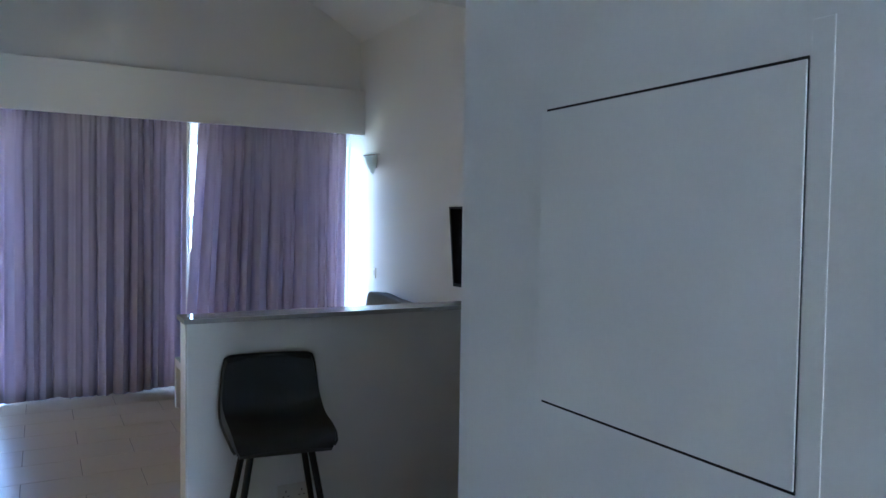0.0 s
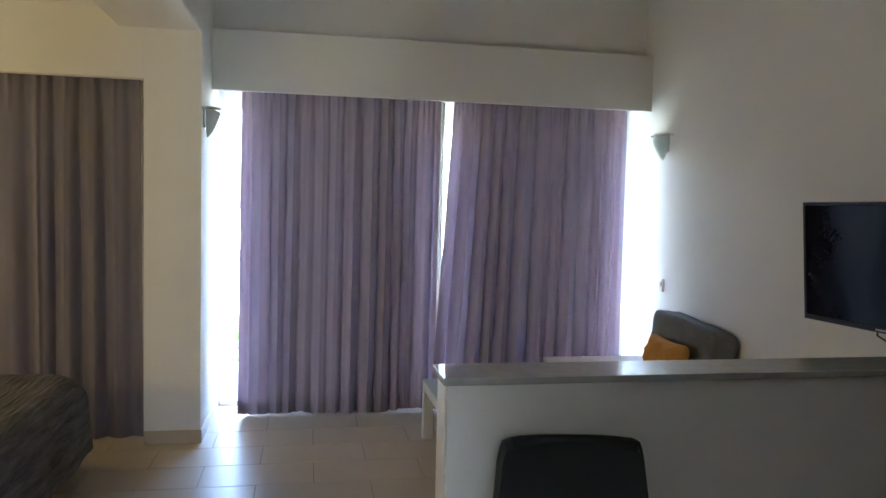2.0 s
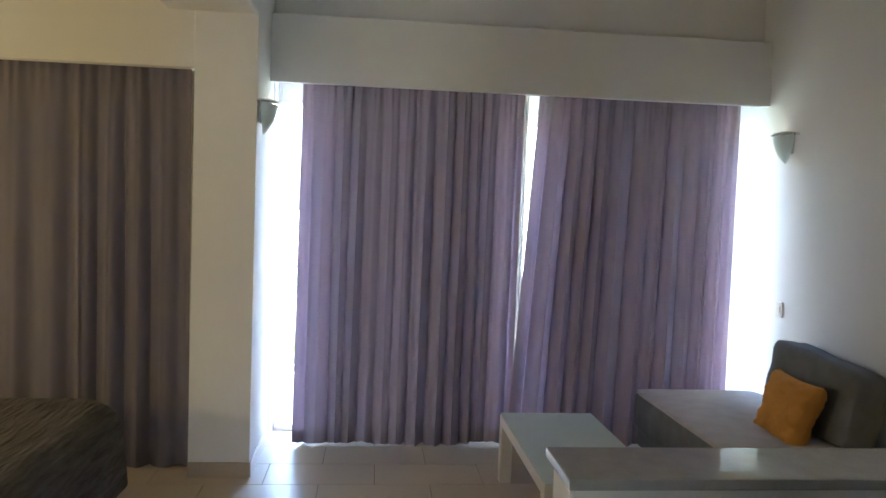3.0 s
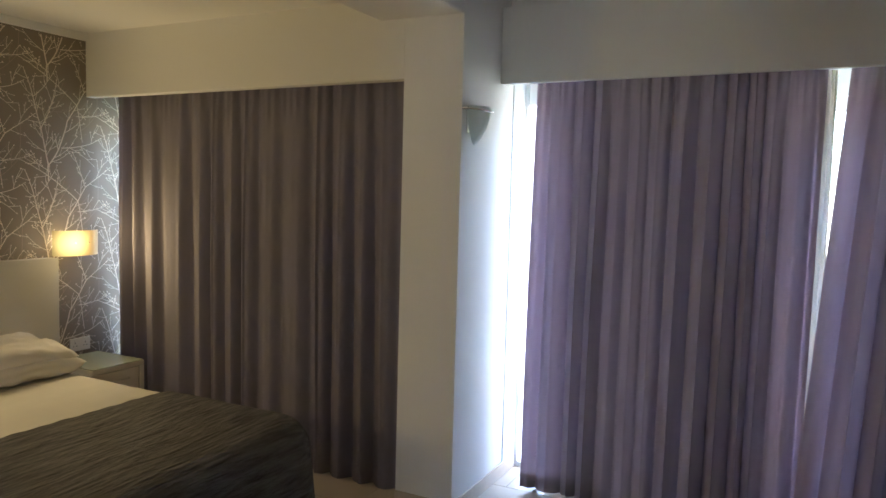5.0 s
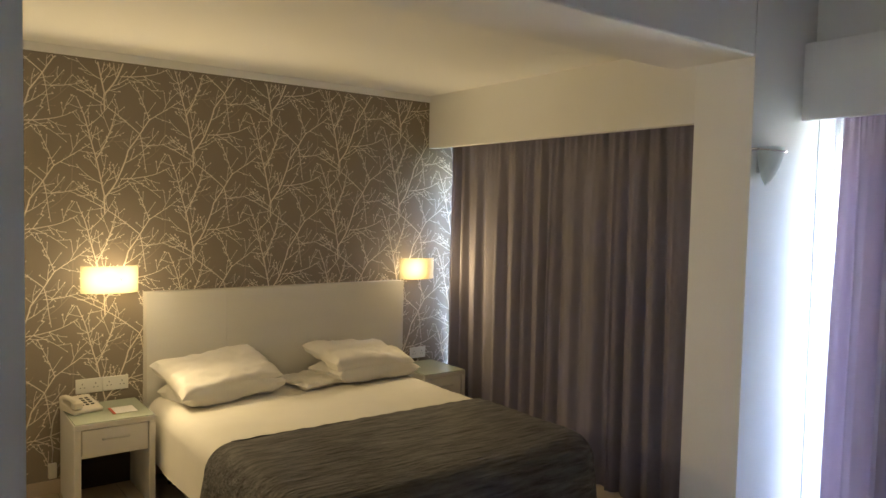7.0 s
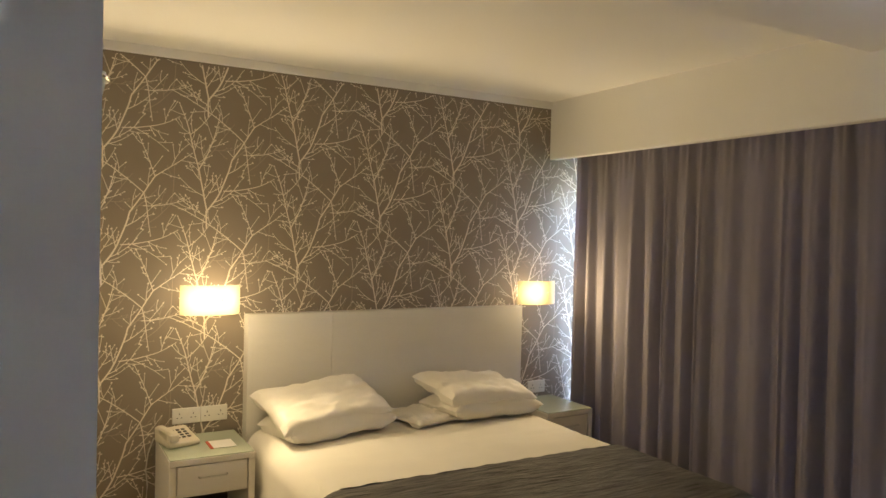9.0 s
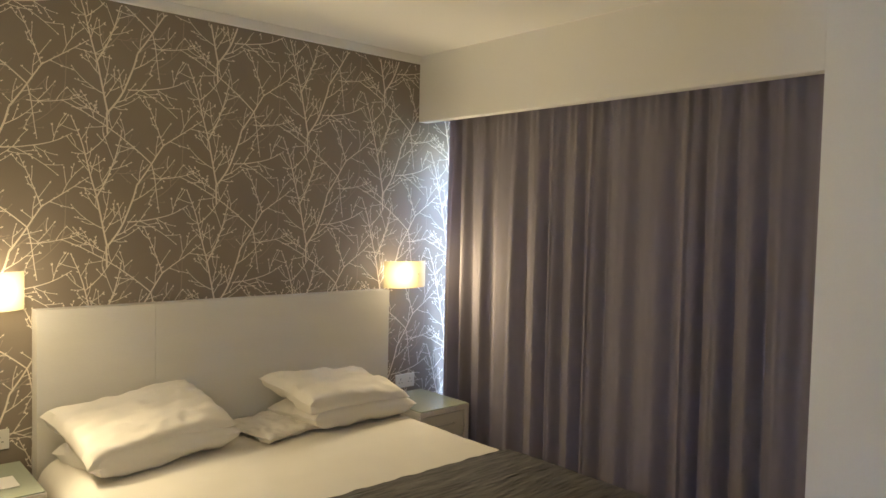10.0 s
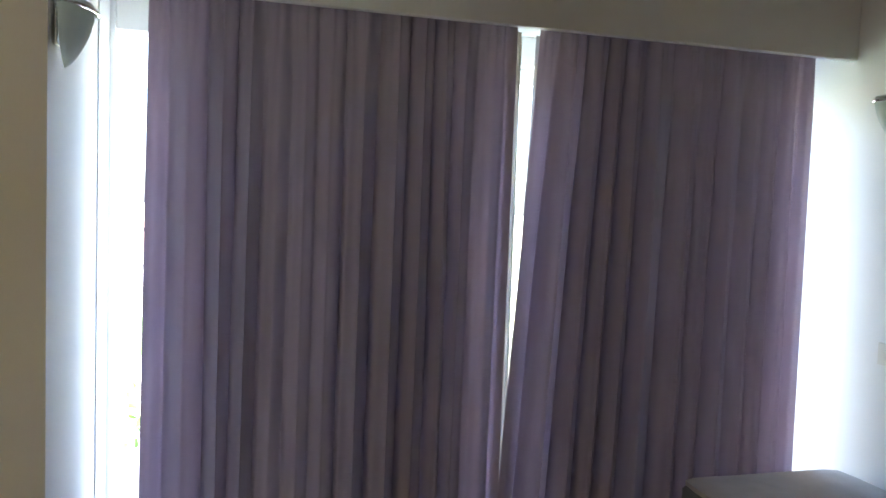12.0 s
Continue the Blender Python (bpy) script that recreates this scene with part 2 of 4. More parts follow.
def tube(points, r, sides=8):
    bm = bmesh.new()
    points = [Vector(p) for p in points]
    rings = []
    for i, p in enumerate(points):
        d = (points[min(i + 1, len(points) - 1)] - points[max(i - 1, 0)]).normalized()
        q = d.to_track_quat("Z", "Y")
        rings.append([bm.verts.new(p + q @ Vector((r * math.cos(k * 2 * math.pi / sides), r * math.sin(k * 2 * math.pi / sides), 0))) for k in range(sides)])
    for a, b in zip(rings, rings[1:]):
        for k in range(sides):
            bm.faces.new((a[k], a[(k + 1) % sides], b[(k + 1) % sides], b[k]))
    bm.faces.new(rings[0][::-1])
    bm.faces.new(rings[-1])
    return bm


def grid(nu, nv, place, closed=False):
    """A sheet of nu by nv points, place(u, v) with u and v from 0 to 1."""
    bm = bmesh.new()
    pts = [[bm.verts.new(place(i / (nu - 1), j / (nv - 1))) for j in range(nv)] for i in range(nu)]
    for i in range(nu - 1):
        for j in range(nv - 1):
            bm.faces.new((pts[i][j], pts[i + 1][j], pts[i + 1][j + 1], pts[i][j + 1]))
    return bm


def thicken(bm, d):
    bmesh.ops.recalc_face_normals(bm, faces=bm.faces)
    bmesh.ops.solidify(bm, geom=bm.faces[:], thickness=d)
    return bm


def mesh_object(name, bm, mat, smooth):
    me = bpy.data.meshes.new(name)
    bm.normal_update()
    areas = [f.calc_area() for f in bm.faces]
    rounded_box = smooth and len(areas) < 400 and max(areas) > 0.06 * sum(areas) and max(e.calc_face_angle(0) for e in bm.edges) < 1.0
    if rounded_box:
        normals = [sum((f.normal * f.calc_area() for f in v.link_faces), Vector()).normalized() for v in bm.verts]
    bm.to_mesh(me)
    bm.free()
    me.materials.append(mat)
    if smooth:
        me.polygons.foreach_set("use_smooth", [True] * len(me.polygons))
        if rounded_box:
            me.normals_split_custom_set_from_vertices(normals)
        else:
            me.set_sharp_from_angle(angle=radians(40))
    return new(name, me)


def part(name, bm, mat, parent, label="", smooth=True):
    """Links bm, in the world's coordinates, as one mesh under a thing or a part."""
    root = parent
    while root.parent:
        root = root.parent
    bmesh.ops.translate(bm, verts=bm.verts, vec=-root.location)
    ob = mesh_object(name, bm, mat, smooth)
    ob.parent = parent
    return tagged(ob, label)


def thing(name, at, label, category, group=""):
    ob = new(name)
    ob.empty_display_size = 0.1
    ob.location = at
    return tagged(ob, label, category, group)


def solid(name, bm, mat, label, category, group="", kind="", at=None, smooth=True):
    """A top-level mesh with its origin at its base."""
    if at is None:
        lo = [min(v.co[k] for v in bm.verts) for k in range(3)]
        hi = [max(v.co[k] for v in bm.verts) for k in range(3)]
        at = ((lo[0] + hi[0]) / 2, (lo[1] + hi[1]) / 2, lo[2])
    bmesh.ops.translate(bm, verts=bm.verts, vec=-Vector(at))
    ob = mesh_object(name, bm, mat, smooth)
    ob.location = at
    return tagged(ob, label, category, group, kind)


def setting(name, bm, mat, label, category, smooth=False):
    return solid(name, bm, mat, label, category, kind="structure", smooth=smooth, at=(0, 0, 0))


# ---- structure ----
floor = setting("floor", box(boxed((XW - 0.2, YJ - 0.13, -0.25), (XL - 0.15, 6.95, -0.005)), (XL - 0.15, YS - 0.2, -0.25), (XR + 0.2, 7.18, -0.005)), GROUT, "cream rectangular floor tiles with brown joints", "floor")

setting("wall_east", boxed((XR, YS, 0), (XR + 0.2, 7.30, 4.0)), PLASTER, "plain white plastered wall behind sofa and television", "wall")
wall_west = setting("wall_west", boxed((XW - 0.2, YJ - 0.13, 0), (XW, 6.90, 2.9)), PAPER, "taupe wallpaper printed with white budding branches", "wall")
setting("wall_bedroom_south", boxed((XW, YJ - 0.13, 0), (XL, YJ, 2.9)), PLASTER, "white painted wall end beside the bed recess", "wall")
setting("wall_hall_west", boxed((XL - 0.15, YS, 0), (XL, YJ - 0.13, 2.9)), PLASTER, "white painted hallway wall", "wall")
# Unseen opening added behind the hall so daylight reaches its walls and the bar.
south = boxed((XL - 0.15, YS - 0.2, 0), (0.62, YS, 2.9))
box(south, (1.02, YS - 0.2, 0), (XR + 0.2, YS, 2.9))
box(south, (0.62, YS - 0.2, 2.08), (1.02, YS, 2.9))
setting("wall_south", south, PLASTER, "plain white wall with an added unseen opening that lets daylight in", "wall")
# Unseen slabs added outside it: one bounces daylight in, one keeps sun out.
setting("daylight_bounce_slab", boxed((-3.0, -5.6, -0.25), (4.4, YS - 0.2, -0.02)), RENDER, "unseen pale slab added to bounce daylight into the hall", "gallery")
setting("sun_block_slab", boxed((-3.0, -4.9, 2.62), (4.4, YS - 0.2, 2.8)), PLASTER, "unseen white slab added to keep sun out of the opening", "roof")
block = setting("wall_bathroom", boxed((XH, YS, 0), (XR, YH, 2.537)), PLASTER, "white painted bathroom wall with a flush access panel", "wall")
setting("pillar", boxed((-0.354, YP, 0), (XL, 7.30, 2.9)), PLASTER, "white pillar between the two curtained windows", "pillar")
# lintel over the bed recess and the wall above it, up to the vault
setting("beam_bed_recess", boxed((-0.50, YJ, ZH), (XL, YP, 2.9), 0.012), PLASTER, "white beam over the open bed recess", "beam")
setting("wall_west_upper", boxed((XL - 0.2, YB - 0.2, 2.9), (XL, 7.30, 4.0)), PLASTER, "white upper wall over the bed recess", "wall")
setting("ceiling_bedroom", boxed((XW - 0.2, YJ - 0.13, ZBED), (-0.50, YP + 0.9, 2.9)), CEILING, "flat white ceiling over the bed", "ceiling")
setting("ceiling_hall", boxed((XL - 0.15, YS - 0.2, 2.537), (XR + 0.2, YB, 2.9)), CEILING, "flat white ceiling of hallway and kitchenette", "ceiling")
setting("wall_over_bar", boxed((XL, YB - 0.2, 2.9), (XR, YB, 4.0)), PLASTER, "white upper wall where the vault begins", "wall")
setting("trim_wallpaper", boxed((XW, YJ, 2.615), (XW + 0.022, YP, ZBED), 0.004), PLASTER, "narrow white moulding above the wallpaper", "trim")


def vault():
    bm = bmesh.new()
    n, rows = 40, []
    mid, half = (XL + XR) / 2, (XR - XL) / 2
    low = math.sqrt(RADIUS ** 2 - half ** 2)
    for y in (YB, 7.30):
        rows.append([])
        for grow in (0, 0.12):
            xs = [-half + 2 * half * k / n for k in range(n + 1)]
            rows[-1].append([bm.verts.new((mid + x, y, SPRING + grow + math.sqrt(RADIUS ** 2 - x * x) - low)) for x in xs])
    (a, b), (c, d) = rows
    for k in range(n):
        bm.faces.new((a[k], a[k + 1], c[k + 1], c[k]))
        bm.faces.new((b[k], d[k], d[k + 1], b[k + 1]))
        bm.faces.new((a[k], b[k], b[k + 1], a[k + 1]))
        bm.faces.new((c[k], c[k + 1], d[k + 1], d[k]))
    return bm


setting("ceiling_living", vault(), CEILING, "white barrel-vaulted ceiling of the living area", "ceiling", smooth=True)
setting("roof_cover", boxed((-3.2, YS - 0.3, 4.0), (XR + 0.3, 7.35, 4.15)), PLASTER, "plain flat roof slab above the apartment", "roof")

# window walls
setting("wall_north_upper", box(boxed((XL, 6.79, 2.69), (XR, 7.30, 4.0)), (XL, 6.70, 2.335), (XR, 7.30, 2.69)), PLASTER, "white end wall under the vault", "wall")
setting("pelmet_living", boxed((XL, YN, 2.277), (XR, 6.70, 2.69), 0.004), PLASTER, "long white boxed pelmet over the curtains", "pelmet")
setting("wall_bedroom_north", boxed((XW, 6.26, 2.31), (-0.354, 6.90, 2.9)), PLASTER, "white wall over the bedroom window", "wall")
setting("pelmet_bedroom", boxed((XW, YP, 2.25), (-0.354, 6.26, 2.9), 0.004), PLASTER, "white boxed pelmet over the bedroom curtain", "pelmet")


def skirting(name, lo, hi):
    return setting(name, boxed(lo, hi, 0.003), SKIRT, "low beige tile skirting along the wall", "baseboard")


skirting("baseboard", (-0.354, YP - 0.010, 0), (XL + 0.010, YP, 0.085))
skirting("baseboard", (XL, YP, 0), (XL + 0.010, 7.04, 0.085))
skirting("baseboard", (XW, YJ, 0), (XW + 0.010, 6.26, 0.085))
skirting("baseboard", (XR - 0.010, YB + 0.14, 0), (XR, 7.04, 0.085))
skirting("baseboard", (XH - 0.010, YS, 0), (XH, YH, 0.085))


def sliding_window(name, x0, x1, y, top, mullions, label, slid=0.0, head=0.13, lining=0.10):
    """White framed sliding glass door: fixed outer frame, leaves with stiles and rails, panes."""
    w = tagged(thing(name, ((x0 + x1) / 2, y, 0), label, "window"), kind="structure")
    f = 0.028
    for nm, lo, hi in (("jamb", (x0, y - 0.05, 0), (x0 + f, y + 0.07, top)), ("jamb_lining", (x0, y - lining, 0), (x0 + 0.006, y - 0.0505, top)), ("jamb", (x1 - f, y - 0.05, 0), (x1, y + 0.07, top)),
                       ("head", (x0 + f, y - 0.05, top - head), (x1 - f, y + 0.07, top)), ("sill", (x0 + f, y - 0.05, 0), (x1 - f, y + 0.07, 0.035))):
        part(nm, boxed(lo, hi, 0.005), FRAME, w)
    inner = top - head - 0.002
    edges = [x0 + f + slid] + mullions + [x1 - f]
    for k, (a, b) in enumerate(zip(edges, edges[1:])):
        yy = y - 0.02 + 0.045 * (k % 2)
        leaf = part("leaf", boxed((a, yy, 0.037), (a + 0.034, yy + 0.035, inner), 0.004), FRAME, w, "white sliding door leaf")
        part("stile", boxed((b - 0.034, yy, 0.037), (b, yy + 0.035, inner), 0.004), FRAME, leaf)
        part("rail", boxed((a + 0.034, yy, inner - 0.07), (b - 0.034, yy + 0.035, inner), 0.004), FRAME, leaf)
        part("rail", boxed((a + 0.034, yy, 0.037), (b - 0.034, yy + 0.035, 0.12), 0.004), FRAME, leaf)
        p = part("pane", boxed((a + 0.034, yy + 0.014, 0.12), (b - 0.034, yy + 0.020, inner - 0.07)), GLASS, leaf, "clear glass pane", smooth=False)
        p.visible_shadow = False
    return w


sliding_window("window_1", XL, XR, 7.10, 2.335, [1.08, 2.12], "wide white sliding glass balcony door, partly open, behind curtains", 0.27, lining=0.24)
sliding_window("window_2", XW, -0.354, 6.70, 2.31, [-1.58], "white sliding glass door behind the bedroom curtain")


# ---- curtains ----
def curtain(name, left, right, y, top, bottom, folds, depth, seed, label, lean_left=0.0, lean_right=0.0, mat=None):
    """A hanging curtain: pencil-pleated heading, steep uneven folds down to a loose hem. Returns its thing."""
    rnd = random.Random(seed)
    warp = [(rnd.uniform(0.006, 0.016), rnd.uniform(1, 3.2), rnd.uniform(0, 6.3)) for _ in range(4)]
    size = [rnd.choice((0.45, 0.75, 1.0, 1.25)) * rnd.uniform(0.85, 1.15) for _ in range(folds + 3)]
    skew = [rnd.uniform(-0.9, 0.9) for _ in range(folds + 3)]
    drift = [rnd.uniform(-0.016, 0.016) for _ in range(folds + 3)]
    hem = [rnd.uniform(-0.014, 0.014) * (bottom > 0.01) for _ in range(folds + 3)]

    def at(u, v):
        s = u + sum(a * math.sin(f * 6.28 * u + p) for a, f, p in warp)
        s = min(max(s, 0), 1)
        k = s * folds
        i, f = int(k), k - int(k)
        ease = f * f * (3 - 2 * f)

        def between(table):
            return table[i] * (1 - ease) + table[i + 1] * ease

        amp, lean = between(size), between(skew)
        grow = 0.42 + 0.58 * min(1, v * 2.2)
        ph = 2 * math.pi * k
        fold = -math.sin(ph + lean * math.sin(ph)) - 0.22 * math.sin(2 * ph + 1.3 + 0.8 * v) - 0.10 * math.sin(3 * ph + seed + 0.6 * v)
        pleat = 0.006 * math.sin(2 * math.pi * folds * 3 * u + seed) * max(0, 1 - v * 9)
        x = left + (right - left) * u + lean_left * v * (1 - u) + lean_right * v * u
        x += depth * 0.20 * grow * amp * math.sin(2 * ph + lean) * min(1, 8 * u) * min(1, 8 * (1 - u)) + between(drift) * v
        yy = y + depth * grow * amp * fold + pleat + 0.012 * math.sin(3.0 * v + seed) * v
        z = top + (bottom - top) * v
        if v > 0.9:
            z += (between(hem) + 0.008 * (bottom > 0.01) * math.sin(ph)) * (v - 0.9) * 10
        return x, yy, max(z, 0.004)

    c = thing(name, ((left + right) / 2, y, bottom), label, "curtain", "mauve curtains")
    mat = mat or CURTAIN
    part("drape", grid(folds * 26, 34, at), mat, c)

    def tape(u, v):
        x, yy, z = at(u, 0)
        return x, yy - 0.002 - 0.002 * v, top - 0.001 + 0.022 * (0.5 - v)

    part("heading_tape", grid(folds * 26, 3, tape), mat, c)
    part("hem_band", grid(folds * 26, 4, lambda u, v: (lambda p: (p[0], p[1] - 0.0025, p[2]))(at(u, 0.965 + 0.035 * v))), mat, c)
    return c


living_left = curtain("curtain", 0.170, 1.575, 6.752, 2.30, 0.014, 13, 0.043, 3, "long mauve-grey curtain drawn across the balcony door", lean_left=-0.018, lean_right=-0.010)
part("lining", grid(8, 30, lambda u, v: (1.560 + 0.055 * u, 6.806 + 0.010 * math.sin(9 * u), 2.29 - 2.27 * v)), LINING, living_left, "cream lining showing at the curtain edge")
part("back_lining", grid(60, 12, lambda u, v: (0.225 + 1.335 * u, 6.915 + 0.012 * math.sin(30 * u), 2.31 - 2.293 * v)), BLACKOUT, living_left, "plain pale lining behind the drape")
living_right = curtain("curtain", 1.668, 3.020, 6.742, 2.30, 0.014, 12, 0.043, 8, "long mauve-grey curtain hanging slanted beside the wall", lean_left=-0.135, lean_right=0.005)
part("back_lining", grid(60, 12, lambda u, v: (1.72 - 0.08 * v + (1.20 + 0.08 * v) * u, 6.915 + 0.012 * math.sin(30 * u), 2.31 - 2.293 * v)), BLACKOUT, living_right, "plain pale lining behind the drape")
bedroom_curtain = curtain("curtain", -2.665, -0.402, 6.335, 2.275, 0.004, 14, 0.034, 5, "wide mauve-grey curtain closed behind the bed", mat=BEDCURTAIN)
# Unseen sheet added behind the drape to hold window light back, wider lower down.
part("light_block_sheet", grid(60, 24, lambda u, v: (-2.64 - 0.15 * min(1, max(0, 2.2 * v - 0.8)) * (1 - u) + 2.27 * u, 6.450 + 0.012 * math.sin(40 * u), 2.28 - 2.27 * v)), DENSE, bedroom_curtain, "unseen sheet added to hold daylight back from the drape")
part("lining", grid(6, 20, lambda u, v: (-0.425 + 0.0705 * u, 6.42 + 0.008 * math.sin(7 * u), 2.27 - 2.25 * v)), LINING, bedroom_curtain, "cream lining showing at the curtain edge")
for a, b, yy, zz in ((0.02, 3.14, 6.755, 2.320), (-2.77, -0.39, 6.335, 2.295)):
    solid("curtain_rail", boxed((a, yy - 0.015, zz), (b, yy + 0.015, zz + 0.0149), 0.003), FRAME, "slim white curtain rail under the pelmet", "curtain rail", "curtain rails")

# ---- hallway ----
access = thing("access_panel", (XH, 0.80, 1.24), "flush white access panel with dark gaps in the wall", "panel")
part("frame_gap", boxed((XH - 0.0015, 0.6375, 1.2525), (XH + 0.02, 0.986, 1.6165)), GAP, access, "dark gap round the panel")
part("door", boxed((XH - 0.0026, 0.6382, 1.2552), (XH + 0.01, 0.995, 1.6138), 0.001), PLASTER, access)
part("edge_moulding", boxed((XH - 0.0007, 0.616, 1.00), (XH + 0.01, 0.636, 1.645), 0.0006, 3), PLASTER, access)

# ---- bar ----
breakfast_bar = thing("breakfast_bar", (2.1, 3.46, 0), "white plastered breakfast bar with a polished grey stone top", "breakfast bar")
part("bar_wall", boxed((1.012, YB, 0), (XR, 3.525, 1.0335)), PLASTER, breakfast_bar, "white plastered half wall", smooth=False)
part("bar_top", boxed((0.992, 3.365, 1.034), (XR, 3.545, 1.055), 0.003), STONE, breakfast_bar, "polished grey stone slab")
part("end_trim", boxed((1.004, YB + 0.004, 0), (1.0118, 3.521, 1.0335), 0.002), WHITEWOOD, breakfast_bar, "white end board")


def wall_plate(name, centre, normal, w, h, sockets, label, category="socket", group=""):
    """A plastic plate on a wall; sockets: how many three-pin outlets it has, 0 for a rocker switch."""
    n = Vector(normal)
    side = n.cross(Vector((0, 0, 1)))
    c = Vector(centre)
    t = thing(name, c, label, category, group)
    m = Matrix((side, (0, 0, 1), n)).transposed().to_4x4()
    m.translation = c

    def put(nm, lo, hi, mat, bev, lab=""):
        bm = boxed(lo, hi, bev)
        bmesh.ops.transform(bm, matrix=m, verts=bm.verts)
        return part(nm, bm, mat, t, lab)

    put("plate", (-w / 2, -h / 2, 0), (w / 2, h / 2, 0.010), PLASTIC, 0.003)
    if not sockets:
        put("rocker", (-0.012, -0.020, 0.010), (0.012, 0.020, 0.015), PLASTIC, 0.002)
    for k in range(sockets):
        cx = -w / 2 + (k + 0.5) * w / sockets
        for dx, dz, a, b in ((0, 0.012, 0.002, 0.005), (-0.011, -0.010, 0.004, 0.002), (0.011, -0.010, 0.004, 0.002)):
            put("pin_hole", (cx + dx - a, dz - b, 0.0085), (cx + dx + a, dz + b, 0.0105), DARKKEYS, 0, "dark pin hole")
        put("rocker", (cx - 0.005, 0.024, 0.010), (cx + 0.005, 0.034, 0.013), PLASTIC, 0.001)
    return t


wall_plate("bar_socket", (1.47, YB, 0.24), (0, -1, 0), 0.146, 0.086, 2, "white double socket low on the bar wall")
wall_plate("counter_socket", (2.72, YB, 0.925), (0, -1, 0), 0.086, 0.086, 1, "white single socket over the worktop")
wall_plate("light_switch", (XR, 6.41, 0.985), (-1, 0, 0), 0.07, 0.095, 0, "small white switch on the wall beside the sofa", "switch")
wall_plate("bedside_socket", (XW, 3.6755, 0.632), (1, 0, 0), 0.150, 0.088, 2, "white double socket above the bedside table", group="bedside sockets")
wall_plate("bedside_socket", (XW, 3.8265, 0.632), (1, 0, 0), 0.150, 0.088, 2, "white double socket above the bedside table", group="bedside sockets")
wall_plate("bedside_socket", (XW, 6.12, 0.595), (1, 0, 0), 0.150, 0.088, 2, "white double socket beside the curtain", group="bedside sockets")


def bar_stool():
    """Upholstered shell on four splayed metal legs; it faces the hallway."""
    st = thing("bar_stool", (1.345, 3.12, 0), "dark leatherette bar stool with black metal legs", "stool")
    cx = 1.345
    path = [(2.865, 0.596), (2.885, 0.614), (2.95, 0.62), (3.06, 0.614), (3.17, 0.612), (3.25, 0.626), (3.305, 0.663), (3.335, 0.708), (3.35, 0.768), (3.362, 0.828), (3.37, 0.876), (3.368, 0.888)]
    width = [0.170, 0.194, 0.204, 0.209, 0.212, 0.213, 0.211, 0.206, 0.201, 0.196, 0.187, 0.166]
    def along(table, v):
        k = v * (len(table) - 1)
        i = min(int(k), len(table) - 2)
        f = k - i
        a, b = table[i], table[i + 1]
        if isinstance(a, tuple):
            return tuple(p + (q - p) * f for p, q in zip(a, b))
        return a + (b - a) * f

    def surface(u, v):
        y, z = along(path, v)
        s = 2 * u - 1
        bend = s * s * abs(s)
        lift = 0.045 * bend * math.sin(min(1, v * 1.15) * math.pi)
        return cx + along(width, v) * s, y - 0.05 * bend * max(0, v - 0.45), z + lift * (1 - v * 0.6)

    def shell(v0, v1, n):
        return thicken(grid(19, n, lambda u, v: surface(u, v0 + (v1 - v0) * v)), 0.032)

    part("seat", shell(0.0, 0.52, 15), LEATHER, st)
    back = part("backrest", shell(0.52, 1.0, 13), LEATHER, st)
    rim = [surface(0, 0.05 + 0.95 * k / 24) for k in range(25)] + [surface(k / 12, 1) for k in range(1, 12)] + [surface(1, 1 - 0.95 * k / 24) for k in range(25)]
    part("piping", tube([(x, y - 0.002, z) for x, y, z in rim], 0.006), LEATHER, back, "dark edge piping")
    for yy in (2.97, 3.20):
        part("cross_bar", boxed((1.20, yy, 0.563), (1.49, yy + 0.03, 0.583), 0.003), BLACKMETAL, st)
    feet = []
    for sx, sy in ((-1, -1), (1, -1), (-1, 1), (1, 1)):
        a = (cx + sx * 0.115, 3.10 + sy * 0.105, 0.575)
        b = (cx + sx * 0.215, 3.10 + sy * 0.195, 0.0)
        feet.append((Vector(a), Vector(b)))
        part("leg", rod(bmesh.new(), b, a, 0.0115, 0.0140), BLACKMETAL, st)
    for i, j in ((0, 1), (0, 2), (1, 3), (2, 3)):
        p, q = (f[0].lerp(f[1], 0.62) for f in (feet[i], feet[j]))
        part("footrest", rod(bmesh.new(), p, q, 0.008), BLACKMETAL, st)
    st.location = (1.312, 3.122, 0)
    st.rotation_euler.z = radians(-8)


bar_stool()


